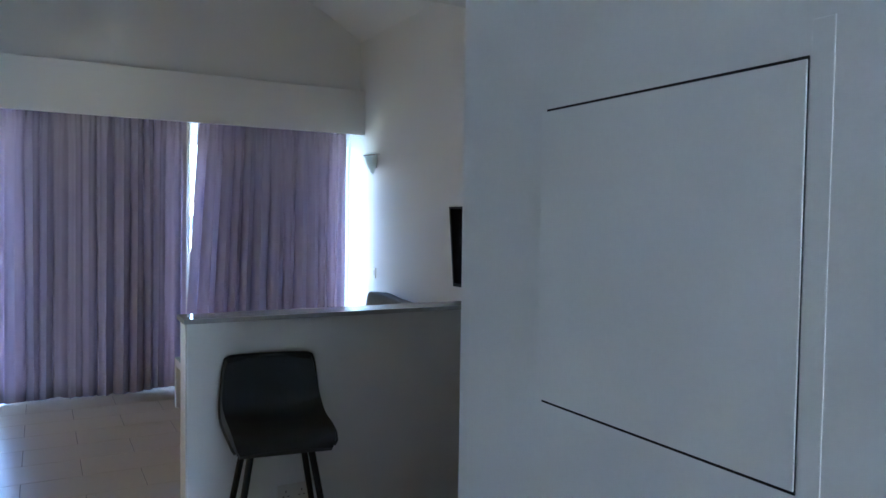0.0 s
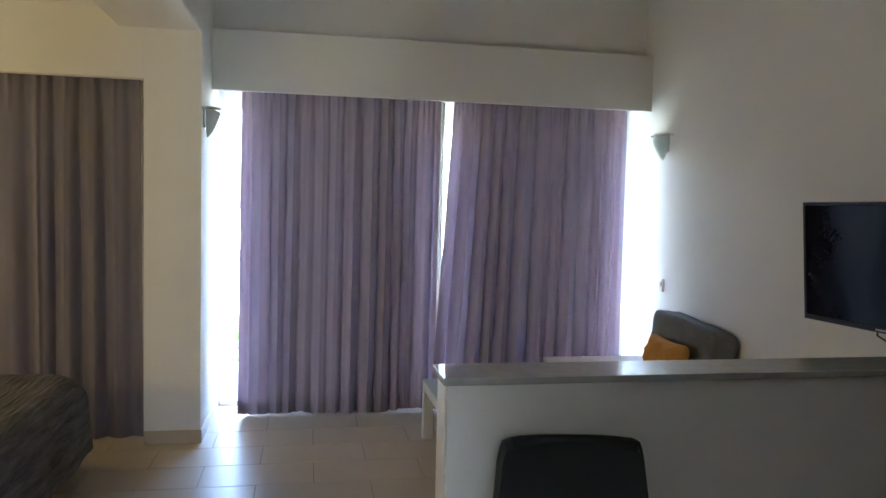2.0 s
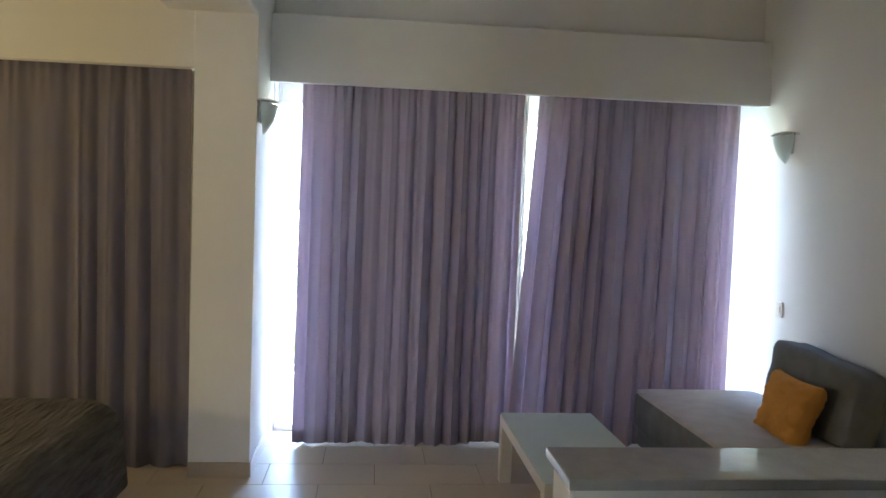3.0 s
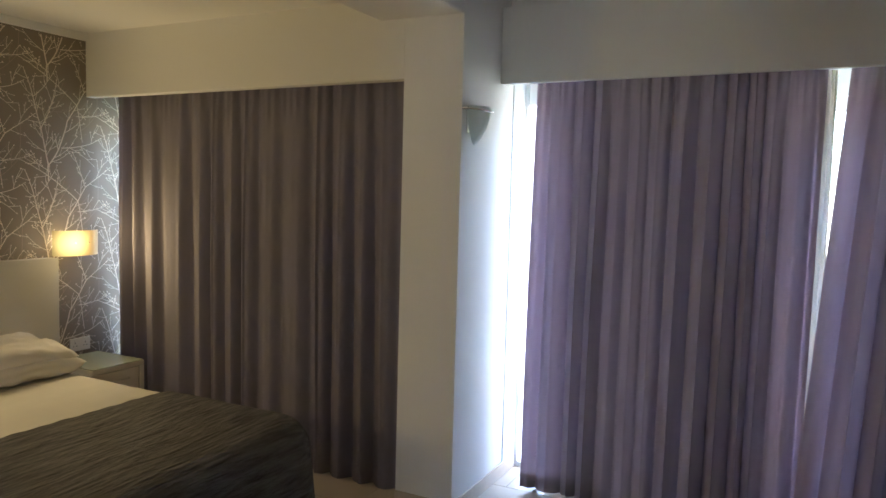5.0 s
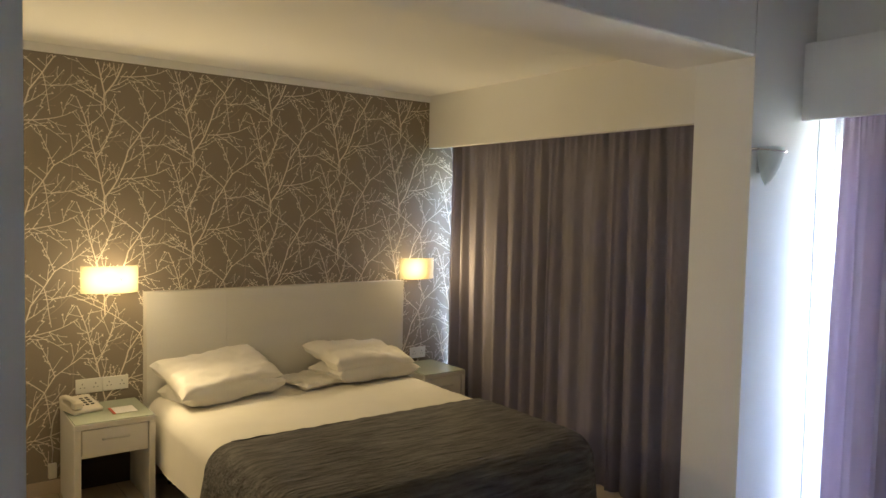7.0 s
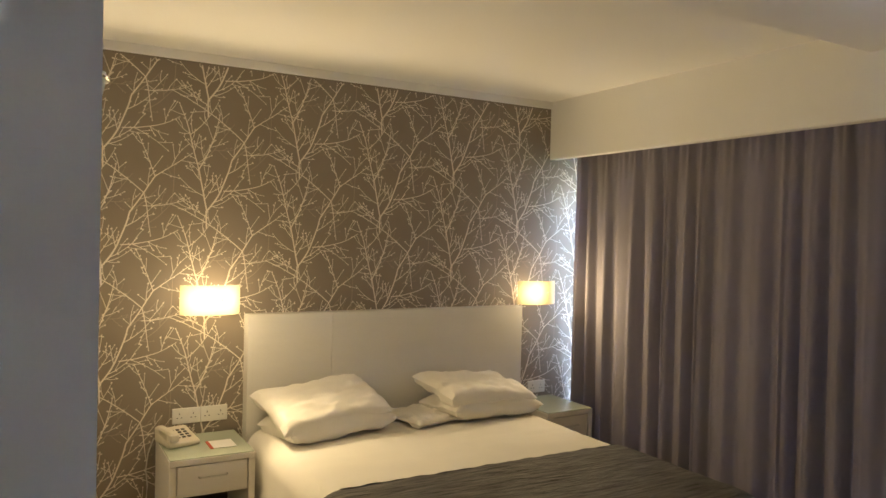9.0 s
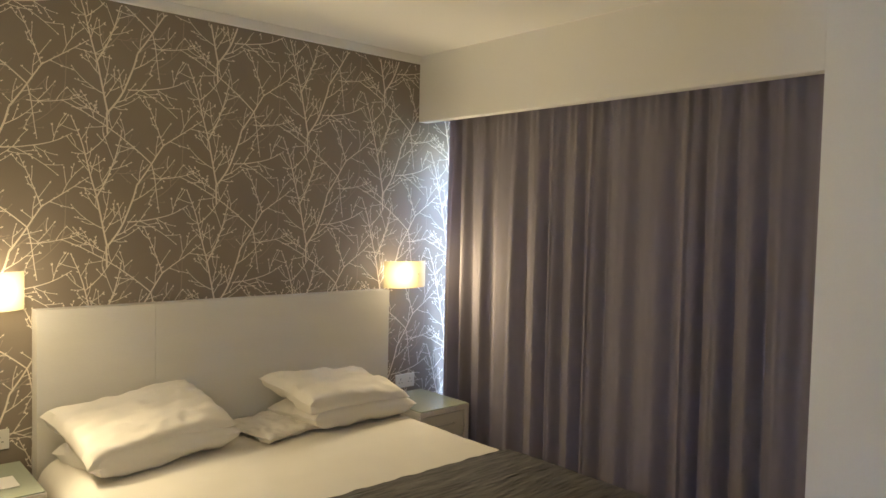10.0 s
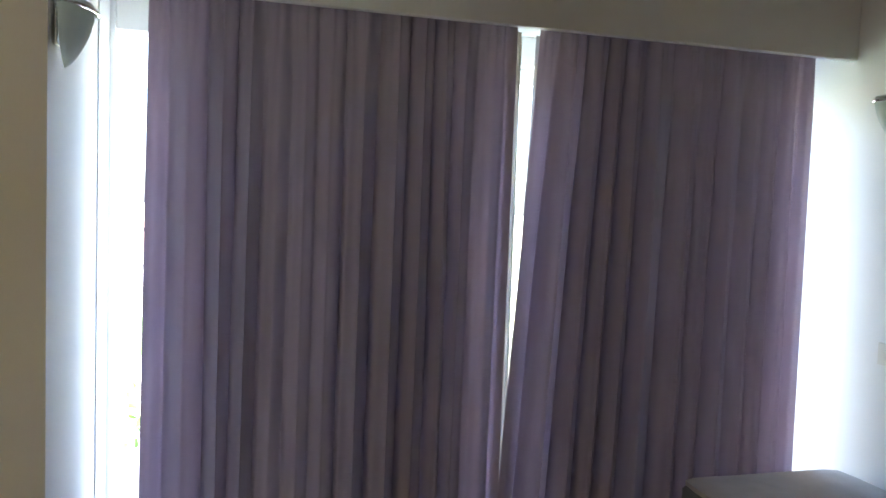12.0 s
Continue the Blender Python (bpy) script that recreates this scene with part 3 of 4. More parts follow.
# ---- kitchenette ----
def cabinet(y0, y1, drawers, label):
    c = thing("base_cabinet", (2.84, (y0 + y1) / 2, 0), label, "cabinet", "kitchen base cabinets")
    part("body", boxed((2.505, y0, 0.08), (XR - 0.002, y1, 0.81)), WOOD, c, smooth=False)
    part("plinth", boxed((2.56, y0, 0), (XR - 0.01, y1, 0.08)), BLACK, c, smooth=False)
    h = (0.803 - 0.09) / drawers
    for k in range(drawers):
        z0 = 0.09 + k * h
        d = part("drawer", boxed((2.483, y0 + 0.003, z0 + 0.002), (2.504, y1 - 0.003, z0 + h - 0.002), 0.002), WOOD, c)
        zc = z0 + h * 0.72 if drawers > 1 else z0 + h - 0.07
        yc = (y0 + y1) / 2 - 0.01
        hb = bmesh.new()
        box(hb, (2.474, yc - 0.078, zc - 0.020), (2.485, yc + 0.078, zc - 0.013), 0.002)
        box(hb, (2.474, yc - 0.078, zc + 0.013), (2.485, yc + 0.078, zc + 0.020), 0.002)
        box(hb, (2.474, yc - 0.078, zc - 0.014), (2.485, yc - 0.070, zc + 0.014), 0.001)
        box(hb, (2.474, yc + 0.070, zc - 0.014), (2.485, yc + 0.078, zc + 0.014), 0.001)
        hd = part("handle", hb, STEEL, d, "brushed steel recessed handle")
        part("inlay", boxed((2.477, yc - 0.070, zc - 0.013), (2.4835, yc + 0.070, zc + 0.013)), STEEL, d, "steel back of the handle", smooth=False)


cabinet(2.86, YB - 0.001, 3, "cherry-brown drawer unit with steel handles")
cabinet(2.32, 2.858, 3, "cherry-brown drawer unit with steel handles")
cabinet(1.76, 2.318, 1, "cherry-brown cupboard with a steel handle")
cabinet(YH + 0.001, 1.758, 1, "cherry-brown cupboard with a steel handle")
top = thing("worktop", (2.82, 2.3, 0.812), "grey speckled kitchen worktop on cherry cabinets", "worktop")
part("slab", boxed((2.461, YH + 0.001, 0.812), (XR - 0.001, YB - 0.001, 0.85), 0.002), WORKTOP, top)
part("front_edge", boxed((2.4555, YH + 0.001, 0.8115), (2.4608, YB - 0.001, 0.8498), 0.002), WORKTOP, top, "grey edging strip")


def coffee_machine():
    m = thing("coffee_machine", (2.820, 3.235, 0.85), "black capsule coffee machine on the worktop", "coffee machine")
    part("body", boxed((2.765, 3.141, 0.862), (2.915, 3.337, 1.110), 0.022, 3), BLACK, m)
    part("base", boxed((2.690, 3.167, 0.8505), (2.915, 3.311, 0.872), 0.006), BLACK, m)
    part("head", boxed((2.695, 3.175, 1.03), (2.775, 3.294, 1.112), 0.02, 3), BLACK, m)
    part("nose", rod(bmesh.new(), (2.697, 3.235, 1.06), (2.682, 3.235, 1.098), 0.020, 0.015), CHROME, m, "bright chrome nose")
    part("spout", rod(bmesh.new(), (2.730, 3.235, 1.035), (2.730, 3.235, 1.005), 0.013), BLACK, m)
    part("drip_tray", boxed((2.685, 3.184, 0.872), (2.764, 3.286, 0.884), 0.003), STEEL, m)
    part("lever", boxed((2.730, 3.201, 1.109), (2.880, 3.269, 1.124), 0.005), BLACK, m)


coffee_machine()


def kettle():
    k = thing("kettle", (2.875, 3.10, 0.85), "white plastic electric kettle with dark handle", "kettle")
    prof = [(0.94, 0.0), (1.0, 0.012), (1.0, 0.08), (0.98, 0.15), (0.93, 0.195), (0.80, 0.212), (0.0, 0.215)]
    turn = Matrix.Translation((2.875, 3.10, 0.878)) @ pose(0, 0, 0, 0, 0, -45)

    def put(nm, bm, mat, lab=""):
        bmesh.ops.transform(bm, matrix=turn, verts=bm.verts)
        return part(nm, bm, mat, k, lab)

    def at(u, v):
        i = min(int(v * 6), 5)
        f = v * 6 - i
        r = prof[i][0] * (1 - f) + prof[i + 1][0] * f
        z = prof[i][1] * (1 - f) + prof[i + 1][1] * f
        a = 2 * math.pi * u
        c, d = math.cos(a), math.sin(a)
        return 0.073 * r * math.copysign(abs(c) ** 0.55, c), 0.058 * r * math.copysign(abs(d) ** 0.55, d), z

    put("jug", grid(41, 25, at), PLASTIC)
    put("base", boxed((-0.085, -0.068, -0.0275), (0.085, 0.068, -0.004), 0.010, 3), BLACK)
    put("base_rim", boxed((-0.087, -0.070, -0.0276), (0.087, 0.070, -0.022), 0.002), PLASTIC, "pale rim of the base")
    put("water_window", boxed((-0.050, -0.062, 0.055), (-0.036, -0.056, 0.150), 0.003), STEEL, "grey water gauge strip")
    put("handle", tube([(0.066, 0, 0.200), (0.100, 0, 0.205), (0.116, 0, 0.18), (0.114, 0, 0.09), (0.100, 0, 0.045), (0.070, 0, 0.035)], 0.012, 10), BLACK)
    put("lid", boxed((-0.058, -0.045, 0.209), (0.075, 0.045, 0.226), 0.008, 3), BLACK)
    put("spout", boxed((-0.088, -0.016, 0.165), (-0.066, 0.016, 0.205), 0.008, 3), PLASTIC)


kettle()
sb = thing("sachet_box", (3.06, 3.30, 0.85), "white cardboard sachet box standing behind the kettle", "box")
part("carton", boxed((3.03, 3.235, 0.8505), (3.09, 3.365, 1.150), 0.003), CARD, sb)
for k in range(3):
    part("printed_bar", boxed((3.0285, 3.25 + 0.036 * k, 1.095), (3.0295, 3.272 + 0.036 * k, 1.13)), GREYINK, sb, "small grey print", smooth=False)
part("flap", boxed((3.026, 3.235, 1.150), (3.09, 3.365, 1.153), 0.001), CARD, sb)
cb = thing("wall_cable", (XR, 3.24, 1.10), "dark cable running down the wall to a chrome fitting", "cable")
part("cord", tube([(XR - 0.008, 3.235 + 0.001 * math.sin(k), 1.77 - 0.05 * k) for k in range(14)], 0.0035), BROWNCORD, cb)
part("junction_box", boxed((XR - 0.03, 3.205, 1.77), (XR - 0.001, 3.265, 1.82), 0.005), PLASTIC, cb, "small white junction box")
part("fitting", rod(bmesh.new(), (XR - 0.03, 3.235, 1.09), (XR - 0.001, 3.235, 1.09), 0.026, 0.03, 20), CHROME, cb, "round chrome fitting")


# ---- living area ----
def television():
    tv = thing("television", (2.98, 4.10, 1.02), "black flat television on a wall bracket", "television")
    ob = Matrix.Translation((2.965, 4.108, 1.300)) @ Euler((0, radians(-4.5), radians(5.0))).to_matrix().to_4x4()

    def put(nm, bm, mat, lab=""):
        bmesh.ops.transform(bm, matrix=ob, verts=bm.verts)
        return part(nm, bm, mat, tv, lab)

    w, h = 0.430, 0.272
    put("housing", boxed((0.004, -w, -h), (0.045, w, h), 0.008), BLACK)
    bz = bmesh.new()
    for lo, hi in (((-0.006, -w, h - 0.014), (0.006, w, h)), ((-0.006, -w, -h), (0.006, w, -h + 0.022)), ((-0.006, -w, -h + 0.022), (0.006, -w + 0.014, h - 0.014)), ((-0.006, w - 0.014, -h + 0.022), (0.006, w, h - 0.014))):
        box(bz, lo, hi, 0.002)
    put("bezel", bz, BLACK)
    put("screen", boxed((-0.0025, -w + 0.014, -h + 0.022), (0.003, w - 0.014, h - 0.014)), SCREEN, "switched-off glossy screen")
    put("badge", boxed((-0.0075, -0.03, -h + 0.007), (-0.0055, 0.03, -h + 0.015)), STEEL, "small silver maker plate")
    put("sensor", boxed((-0.004, -0.22, -h - 0.008), (0.02, -0.18, -h), 0.003), BLACK)
    put("back_cover", boxed((0.045, -0.28, -0.20), (0.075, 0.28, 0.14), 0.012), BLACK)
    part("bracket_arm", boxed((3.02, 4.06, 1.26), (XR - 0.012, 4.14, 1.34), 0.004), BLACKMETAL, tv)
    part("bracket_plate", boxed((XR - 0.012, 3.98, 1.18), (XR - 0.001, 4.22, 1.42), 0.002), BLACKMETAL, tv)
    part("cable", tube([(3.04, 4.20, 1.05), (3.05, 4.21, 1.00), (3.10, 4.20, 0.97), (3.15, 4.18, 0.98), (3.172, 4.16, 1.05)], 0.004), BLACK, tv)


television()


def sconce(at, facing, group="glass wall sconces"):
    """Unlit half-bowl of pale green glass that tapers to a point, with a chrome rim band."""
    s = thing("wall_sconce", at, "unlit pale green glass wall sconce with chrome band", "wall light", group)
    turn = Matrix.Translation(at) @ pose(0, 0, 0, 0, 0, facing)

    def put(nm, bm, mat, lab=""):
        bmesh.ops.transform(bm, matrix=turn, verts=bm.verts)
        return part(nm, bm, mat, s, lab)

    def bowl(u, v):
        a = -math.pi / 2 + math.pi * u
        r = 0.090 * (math.sin(v * math.pi / 2) ** 0.72)
        return 0.018 + r * math.cos(a) * 0.90, r * math.sin(a), -0.128 + 0.190 * v

    put("bowl", thicken(grid(25, 17, bowl), 0.0015), GREENGLASS)
    put("back_plate", boxed((0, -0.06, -0.07), (0.014, 0.06, 0.05), 0.005), CHROME)
    band = [(0.018 + 0.090 * math.cos(a), 0.098 * math.sin(a), 0.052 - 0.012 * math.cos(a)) for a in [(-90 + 9 * k) * math.pi / 180 for k in range(21)]]
    put("rim_band", tube(band, 0.006), CHROME, "curved chrome band")
    for sy in (-1, 1):
        put("knob", rod(bmesh.new(), (0.0, sy * 0.1, 0.05), (0.030, sy * 0.1, 0.05), 0.009), CHROME)


sconce((XL, 6.30, 2.045), 0)
sconce((XR, 6.42, 2.02), 180)
sconce((-1.20, YJ, 2.12), 90)


def coffee_table():
    t = thing("coffee_table", (1.66, 5.60, 0), "low white coffee table with a frosted glass top", "table")
    x0, x1, y0, y1 = 1.385, 1.92, 5.08, 6.16
    for x in (x0, x1 - 0.065):
        for y in (y0, y1 - 0.065):
            part("leg", boxed((x, y, 0), (x + 0.065, y + 0.065, 0.325), 0.003), WHITEWOOD, t)
    for nm, lo, hi in (("apron", (x0, y0, 0.325), (x1, y0 + 0.065, 0.378)), ("apron", (x0, y1 - 0.065, 0.325), (x1, y1, 0.378)),
                       ("apron", (x0, y0 + 0.066, 0.325), (x0 + 0.065, y1 - 0.066, 0.378)), ("apron", (x1 - 0.065, y0 + 0.066, 0.325), (x1, y1 - 0.066, 0.378))):
        part(nm, boxed(lo, hi, 0.003), WHITEWOOD, t)
    part("glass_top", boxed((x0 + 0.004, y0 + 0.004, 0.3785), (x1 - 0.004, y1 - 0.004, 0.388), 0.002), FROST, t, "pale frosted glass top")


coffee_table()


def puffy(lo, hi, power=4.0, wrinkle=0.006, seed=0, nu=36, nv=20):
    """A stuffed block with rounded edges and slight creases."""
    c = [(a + b) / 2 for a, b in zip(lo, hi)]
    h = [(b - a) / 2 for a, b in zip(lo, hi)]
    bm = bmesh.new()
    bmesh.ops.create_cube(bm, size=2)
    bmesh.ops.subdivide_edges(bm, edges=bm.edges[:], cuts=11, use_grid_fill=True)
    for v in bm.verts:
        p = v.co
        n = (abs(p.x) ** power + abs(p.y) ** power + abs(p.z) ** power) ** (1 / power)
        q = p / n
        w = noise.noise(Vector((q.x * 2.2 + seed, q.y * 2.2, q.z * 2.2))) * 1.0 + 0.5 * noise.noise(Vector((q.x * 6 + seed, q.y * 6, q.z * 4)))
        k = [hh + wrinkle * w for hh in h]
        v.co = (c[0] + q.x * k[0], c[1] + q.y * k[1], c[2] + q.z * k[2])
    return bm


def sofa():
    s = thing("sofa", (2.76, 5.90, 0), "small armless grey sofa against the wall", "sofa")
    # Pale top sheet and dark sides put the seat's light and shade into colour.
    part("seat_cushion", puffy((2.33, 5.24, 0.20), (3.14, 6.60, 0.408), 30, 0.004, 2), SOFA, s, "seat cushion coloured dark grey for its shaded sides")
    part("lit_seat_top", puffy((2.335, 5.245, 0.404), (3.135, 6.595, 0.428), 24, 0.002, 6), SOFALIT, s, "pale sheet colouring the seat top as lit")
    bk = puffy((2.975, 5.38, 0.41), (3.175, 6.15, 0.85), 10, 0.008, 5)
    for v in bk.verts:
        v.co.z -= 0.05 * (6.15 - v.co.y) / 0.77 * max(0, v.co.z - 0.45) / 0.4
    bmesh.ops.rotate(bk, verts=bk.verts, cent=(3.10, 5.8, 0.42), matrix=Euler((0, radians(9), 0)).to_matrix())
    bmesh.ops.translate(bk, verts=bk.verts, vec=(-0.055, 0, 0))
    part("backrest", bk, SOFA, s, "grey box-shaped backrest")
    part("base", boxed((2.36, 5.27, 0.07), (3.12, 6.57, 0.215), 0.01), SOFA, s)
    for x in (2.42, 3.05):
        for y in (5.34, 6.46):
            part("foot", rod(bmesh.new(), (x, y, 0), (x, y, 0.075), 0.020, 0.025), BLACK, s)


sofa()


def pillow_mesh(size, seed, crease=0.017, pinch=0.9):
    """A filled pillow: thin seamed edges, pulled corners, soft folds. Lies flat, centred."""
    sx, sy, sz = size
    bm = bmesh.new()
    n = 37
    rows = {}
    for side in (1, -1):
        for i in range(n):
            for j in range(n):
                edge = i in (0, n - 1) or j in (0, n - 1)
                if side == -1 and edge:
                    rows[side, i, j] = rows[1, i, j]
                    continue
                u, v = 2 * i / (n - 1) - 1, 2 * j / (n - 1) - 1
                full = (max(0, 1 - abs(u) ** 5) * max(0, 1 - abs(v) ** 6)) ** 0.42
                k = 1 - 0.07 * (1 - abs(u) ** 2) * abs(v) ** 2, 1 - 0.07 * (1 - abs(v) ** 2) * abs(u) ** 2
                w = noise.noise(Vector((u * 1.6 + seed, v * 1.6, side * 3))) + 0.6 * noise.noise(Vector((u * 4 + seed, v * 3.4, side * 5))) + 0.22 * noise.noise(Vector((u * 9 + seed, v * 7, side * 2))) - 0.55 * abs(noise.noise(Vector((u * 2.6 + v * 1.4 + seed, v * 3.0 - u, side * 7))))
                z = side * sz / 2 * full * pinch + crease * w * (0.35 + full)
                rows[side, i, j] = bm.verts.new((u * sx / 2 * k[1], v * sy / 2 * k[0], z))
    for side in (1, -1):
        for i in range(n - 1):
            for j in range(n - 1):
                q = [rows[side, i, j], rows[side, i + 1, j], rows[side, i + 1, j + 1], rows[side, i, j + 1]]
                bm.faces.new(q if side == 1 else q[::-1])
    return bm


def pillow(name, at, turn, size, mat, seed, label, category, group=""):
    bm = pillow_mesh(size, seed)
    bmesh.ops.transform(bm, matrix=Matrix.Translation(at) @ Euler([radians(a) for a in turn]).to_matrix().to_4x4(), verts=bm.verts)
    return solid(name, bm, mat, label, category, group)


pillow("cushion", (2.82, 5.68, 0.550), (-1, -72, -4), (0.36, 0.46, 0.15), MUSTARD, 4, "mustard yellow cushion leaning on the sofa back", "cushion")

# ---- bed recess ----
BX0, BXF, BY0, BY1, BTOP = -2.70, -0.580, 3.99, 5.80, 0.540


def bed():
    b = thing("double_bed", (-1.6, 4.90, 0), "wide double bed with a white panelled headboard", "bed")
    part("bed_base", boxed((BX0 + 0.02, BY0 + 0.05, 0.09), (BXF - 0.06, BY1 - 0.05, 0.31), 0.02, 3), BASE, b, "dark fabric base")
    part("mattress", puffy((BX0, BY0 + 0.05, 0.312), (BXF - 0.10, BY1 - 0.05, BTOP - 0.014), 10, 0.004, 3), LINEN, b, "white mattress")
    for x in (BX0 + 0.10, BXF - 0.16):
        for y in (BY0 + 0.12, BY1 - 0.12):
            part("leg", rod(bmesh.new(), (x, y, 0), (x, y, 0.095), 0.024, 0.028), BLACK, b)
    y0, y1, x0, x1 = 3.99, 5.912, XW + 0.004, -2.715
    part("headboard", boxed((x0, y0, 0.10), (x1 - 0.012, y1, 1.197), 0.003), WHITEWOOD, b, "white lacquered headboard")
    for a, c in ((y0, 4.4995), (4.5005, y1)):
        part("panel", boxed((x1 - 0.011, a, 0.10), (x1, c, 1.198), 0.0015), WHITEWOOD, b)


bed()


def drape(x0, xf, y0, y1, top, radius, corner, drop, rings, seed, ripple, flare):
    """Cloth laid over the bed from x0 to the foot xf, falling over both sides and the foot with round corners."""
    yc, half = (y0 + y1) / 2, (y1 - y0) / 2
    straight, arc, foot = xf - corner - x0, corner * math.pi / 2, 2 * (half - corner)
    total = 2 * straight + 2 * arc + foot

    def rim(s):
        s *= total
        if s < straight:
            return Vector((x0 + s, y0)), Vector((0, -1))
        s -= straight
        if s < arc:
            a = s / corner
            return Vector((xf - corner + corner * math.sin(a), y0 + corner - corner * math.cos(a))), Vector((math.sin(a), -math.cos(a)))
        s -= arc
        if s < foot:
            return Vector((xf, y0 + corner + s)), Vector((1, 0))
        s -= foot
        if s < arc:
            a = s / corner
            return Vector((xf - corner + corner * math.cos(a), y1 - corner + corner * math.sin(a))), Vector((math.cos(a), math.sin(a)))
        s -= arc
        return Vector((xf - corner - s, y1)), Vector((0, 1))

    def at(u, v):
        p, n = rim(u)
        q = Vector((min(p.x, xf - 0.55), yc))
        inner = p - n * radius
        if v < 0.5:
            g = q.lerp(inner, v / 0.5)
            z = top
        else:
            w = (v - 0.5) / 0.5 * (radius * math.pi / 2 + drop)
            if w < radius * math.pi / 2:
                a = w / radius
                g, z = inner + n * radius * math.sin(a), top - radius * (1 - math.cos(a))
            else:
                d = w - radius * math.pi / 2
                k = d / drop
                g = p + n * (flare * k + ripple * k * math.sin(u * 41 + seed + 2 * math.sin(u * 13)))
                z = top - radius - d * (1 + 0.04 * math.sin(u * 17 + seed))
        x, y = g
        z += 0.006 * noise.noise(Vector((x * 3 + seed, y * 3, 0))) + 0.003 * noise.noise(Vector((x * 22 + seed, y * 3, 1)))
        return x, y, max(z, 0.012)

    return grid(220, rings, at)


solid("bed_sheet", thicken(drape(-2.69, BXF - 0.03, BY0, BY1, BTOP, 0.11, 0.20, 0.24, 50, 2, 0.008, 0.015), -0.004), LINEN, "smooth white sheet hanging over the mattress sides", "sheet")


def throw_mesh():
    bm = drape(-1.515, BXF + 0.066, BY0 - 0.03, BY1 + 0.02, BTOP + 0.018, 0.14, 0.26, 0.24, 70, 7, 0.014, 0.035)
    return thicken(bm, -0.008)


bedspread = thing("bed_throw", (-1.0, 4.9, 0.05), "dark grey crinkled throw over the foot of the bed", "bedspread")
part("cover", throw_mesh(), THROW, bedspread)
part("edge_hem", tube([(-1.516 + 0.004 * math.sin(k), BY0 + 0.10 + k * 0.033, BTOP + 0.021 + 0.002 * math.sin(1.7 * k)) for k in range(49)], 0.006), THROW, bedspread)
pillow("pillow", (-2.50, 5.02, 0.570), (0, -2, 12), (0.42, 0.40, 0.055), PILLOW, 9, "flat white pillow under the stacked pillows", "pillow", "bed pillows")
pillow("pillow", (-2.480, 4.395, 0.607), (2, -4, 8), (0.45, 0.67, 0.15), PILLOW, 11, "white pillow at the bottom of a stack", "pillow", "bed pillows")
pillow("pillow", (-2.490, 4.365, 0.705), (5, 17, 10), (0.46, 0.69, 0.15), PILLOW, 23, "plump white pillow tilted on top of another", "pillow", "bed pillows")
pillow("pillow", (-2.470, 5.425, 0.612), (-2, -3, 4), (0.44, 0.68, 0.15), PILLOW, 31, "white pillow at the bottom of a stack", "pillow", "bed pillows")
pillow("pillow", (-2.480, 5.385, 0.712), (-5, 9, 6), (0.45, 0.69, 0.145), PILLOW, 43, "plump white pillow lying on another", "pillow", "bed pillows")


def bedside_table(y0, y1, label):
    t = thing("bedside_table", (-2.58, (y0 + y1) / 2, 0), label, "bedside table", "bedside tables")
    x0, x1, top = XW + 0.012, -2.345, 0.520
    part("side_panel", boxed((x0, y0, 0), (x1, y0 + 0.035, top - 0.03), 0.002), WHITEWOOD, t)
    part("side_panel", boxed((x0, y1 - 0.035, 0), (x1, y1, top - 0.03), 0.002), WHITEWOOD, t)
    part("top", boxed((x0, y0, top - 0.029), (x1, y1, top), 0.002), WHITEWOOD, t)
    part("shelf", boxed((x0, y0 + 0.036, 0.325), (x1 - 0.02, y1 - 0.036, 0.340)), WHITEWOOD, t, smooth=False)
    # Shade inside the open table is put into this board's dark colour.
    part("shaded_back", boxed((x0, y0 + 0.036, 0.0), (x0 + 0.012, y1 - 0.036, 0.324)), BASE, t, "back board coloured dark for the shade inside", smooth=False)
    part("glass_sheet", boxed((x0 + 0.002, y0 + 0.004, top + 0.0005), (x1 - 0.003, y1 - 0.004, top + 0.0065), 0.001), TABLEGLASS, t, "greenish glass sheet on top")
    d = part("drawer", boxed((x1 - 0.022, y0 + 0.040, 0.345), (x1 - 0.004, y1 - 0.040, top - 0.034), 0.002), WHITEWOOD, t)
    yc = (y0 + y1) / 2
    part("handle", tube([(x1 - 0.004, yc - 0.07, 0.425), (x1 + 0.014, yc - 0.066, 0.425), (x1 + 0.014, yc + 0.066, 0.425), (x1 - 0.004, yc + 0.07, 0.425)], 0.005), STEEL, d, "brushed steel bar handle")


bedside_table(3.515, 3.945, "white bedside table with drawer and glass top, telephone on it")
bedside_table(5.87, 6.255, "white bedside table between bed and curtain")


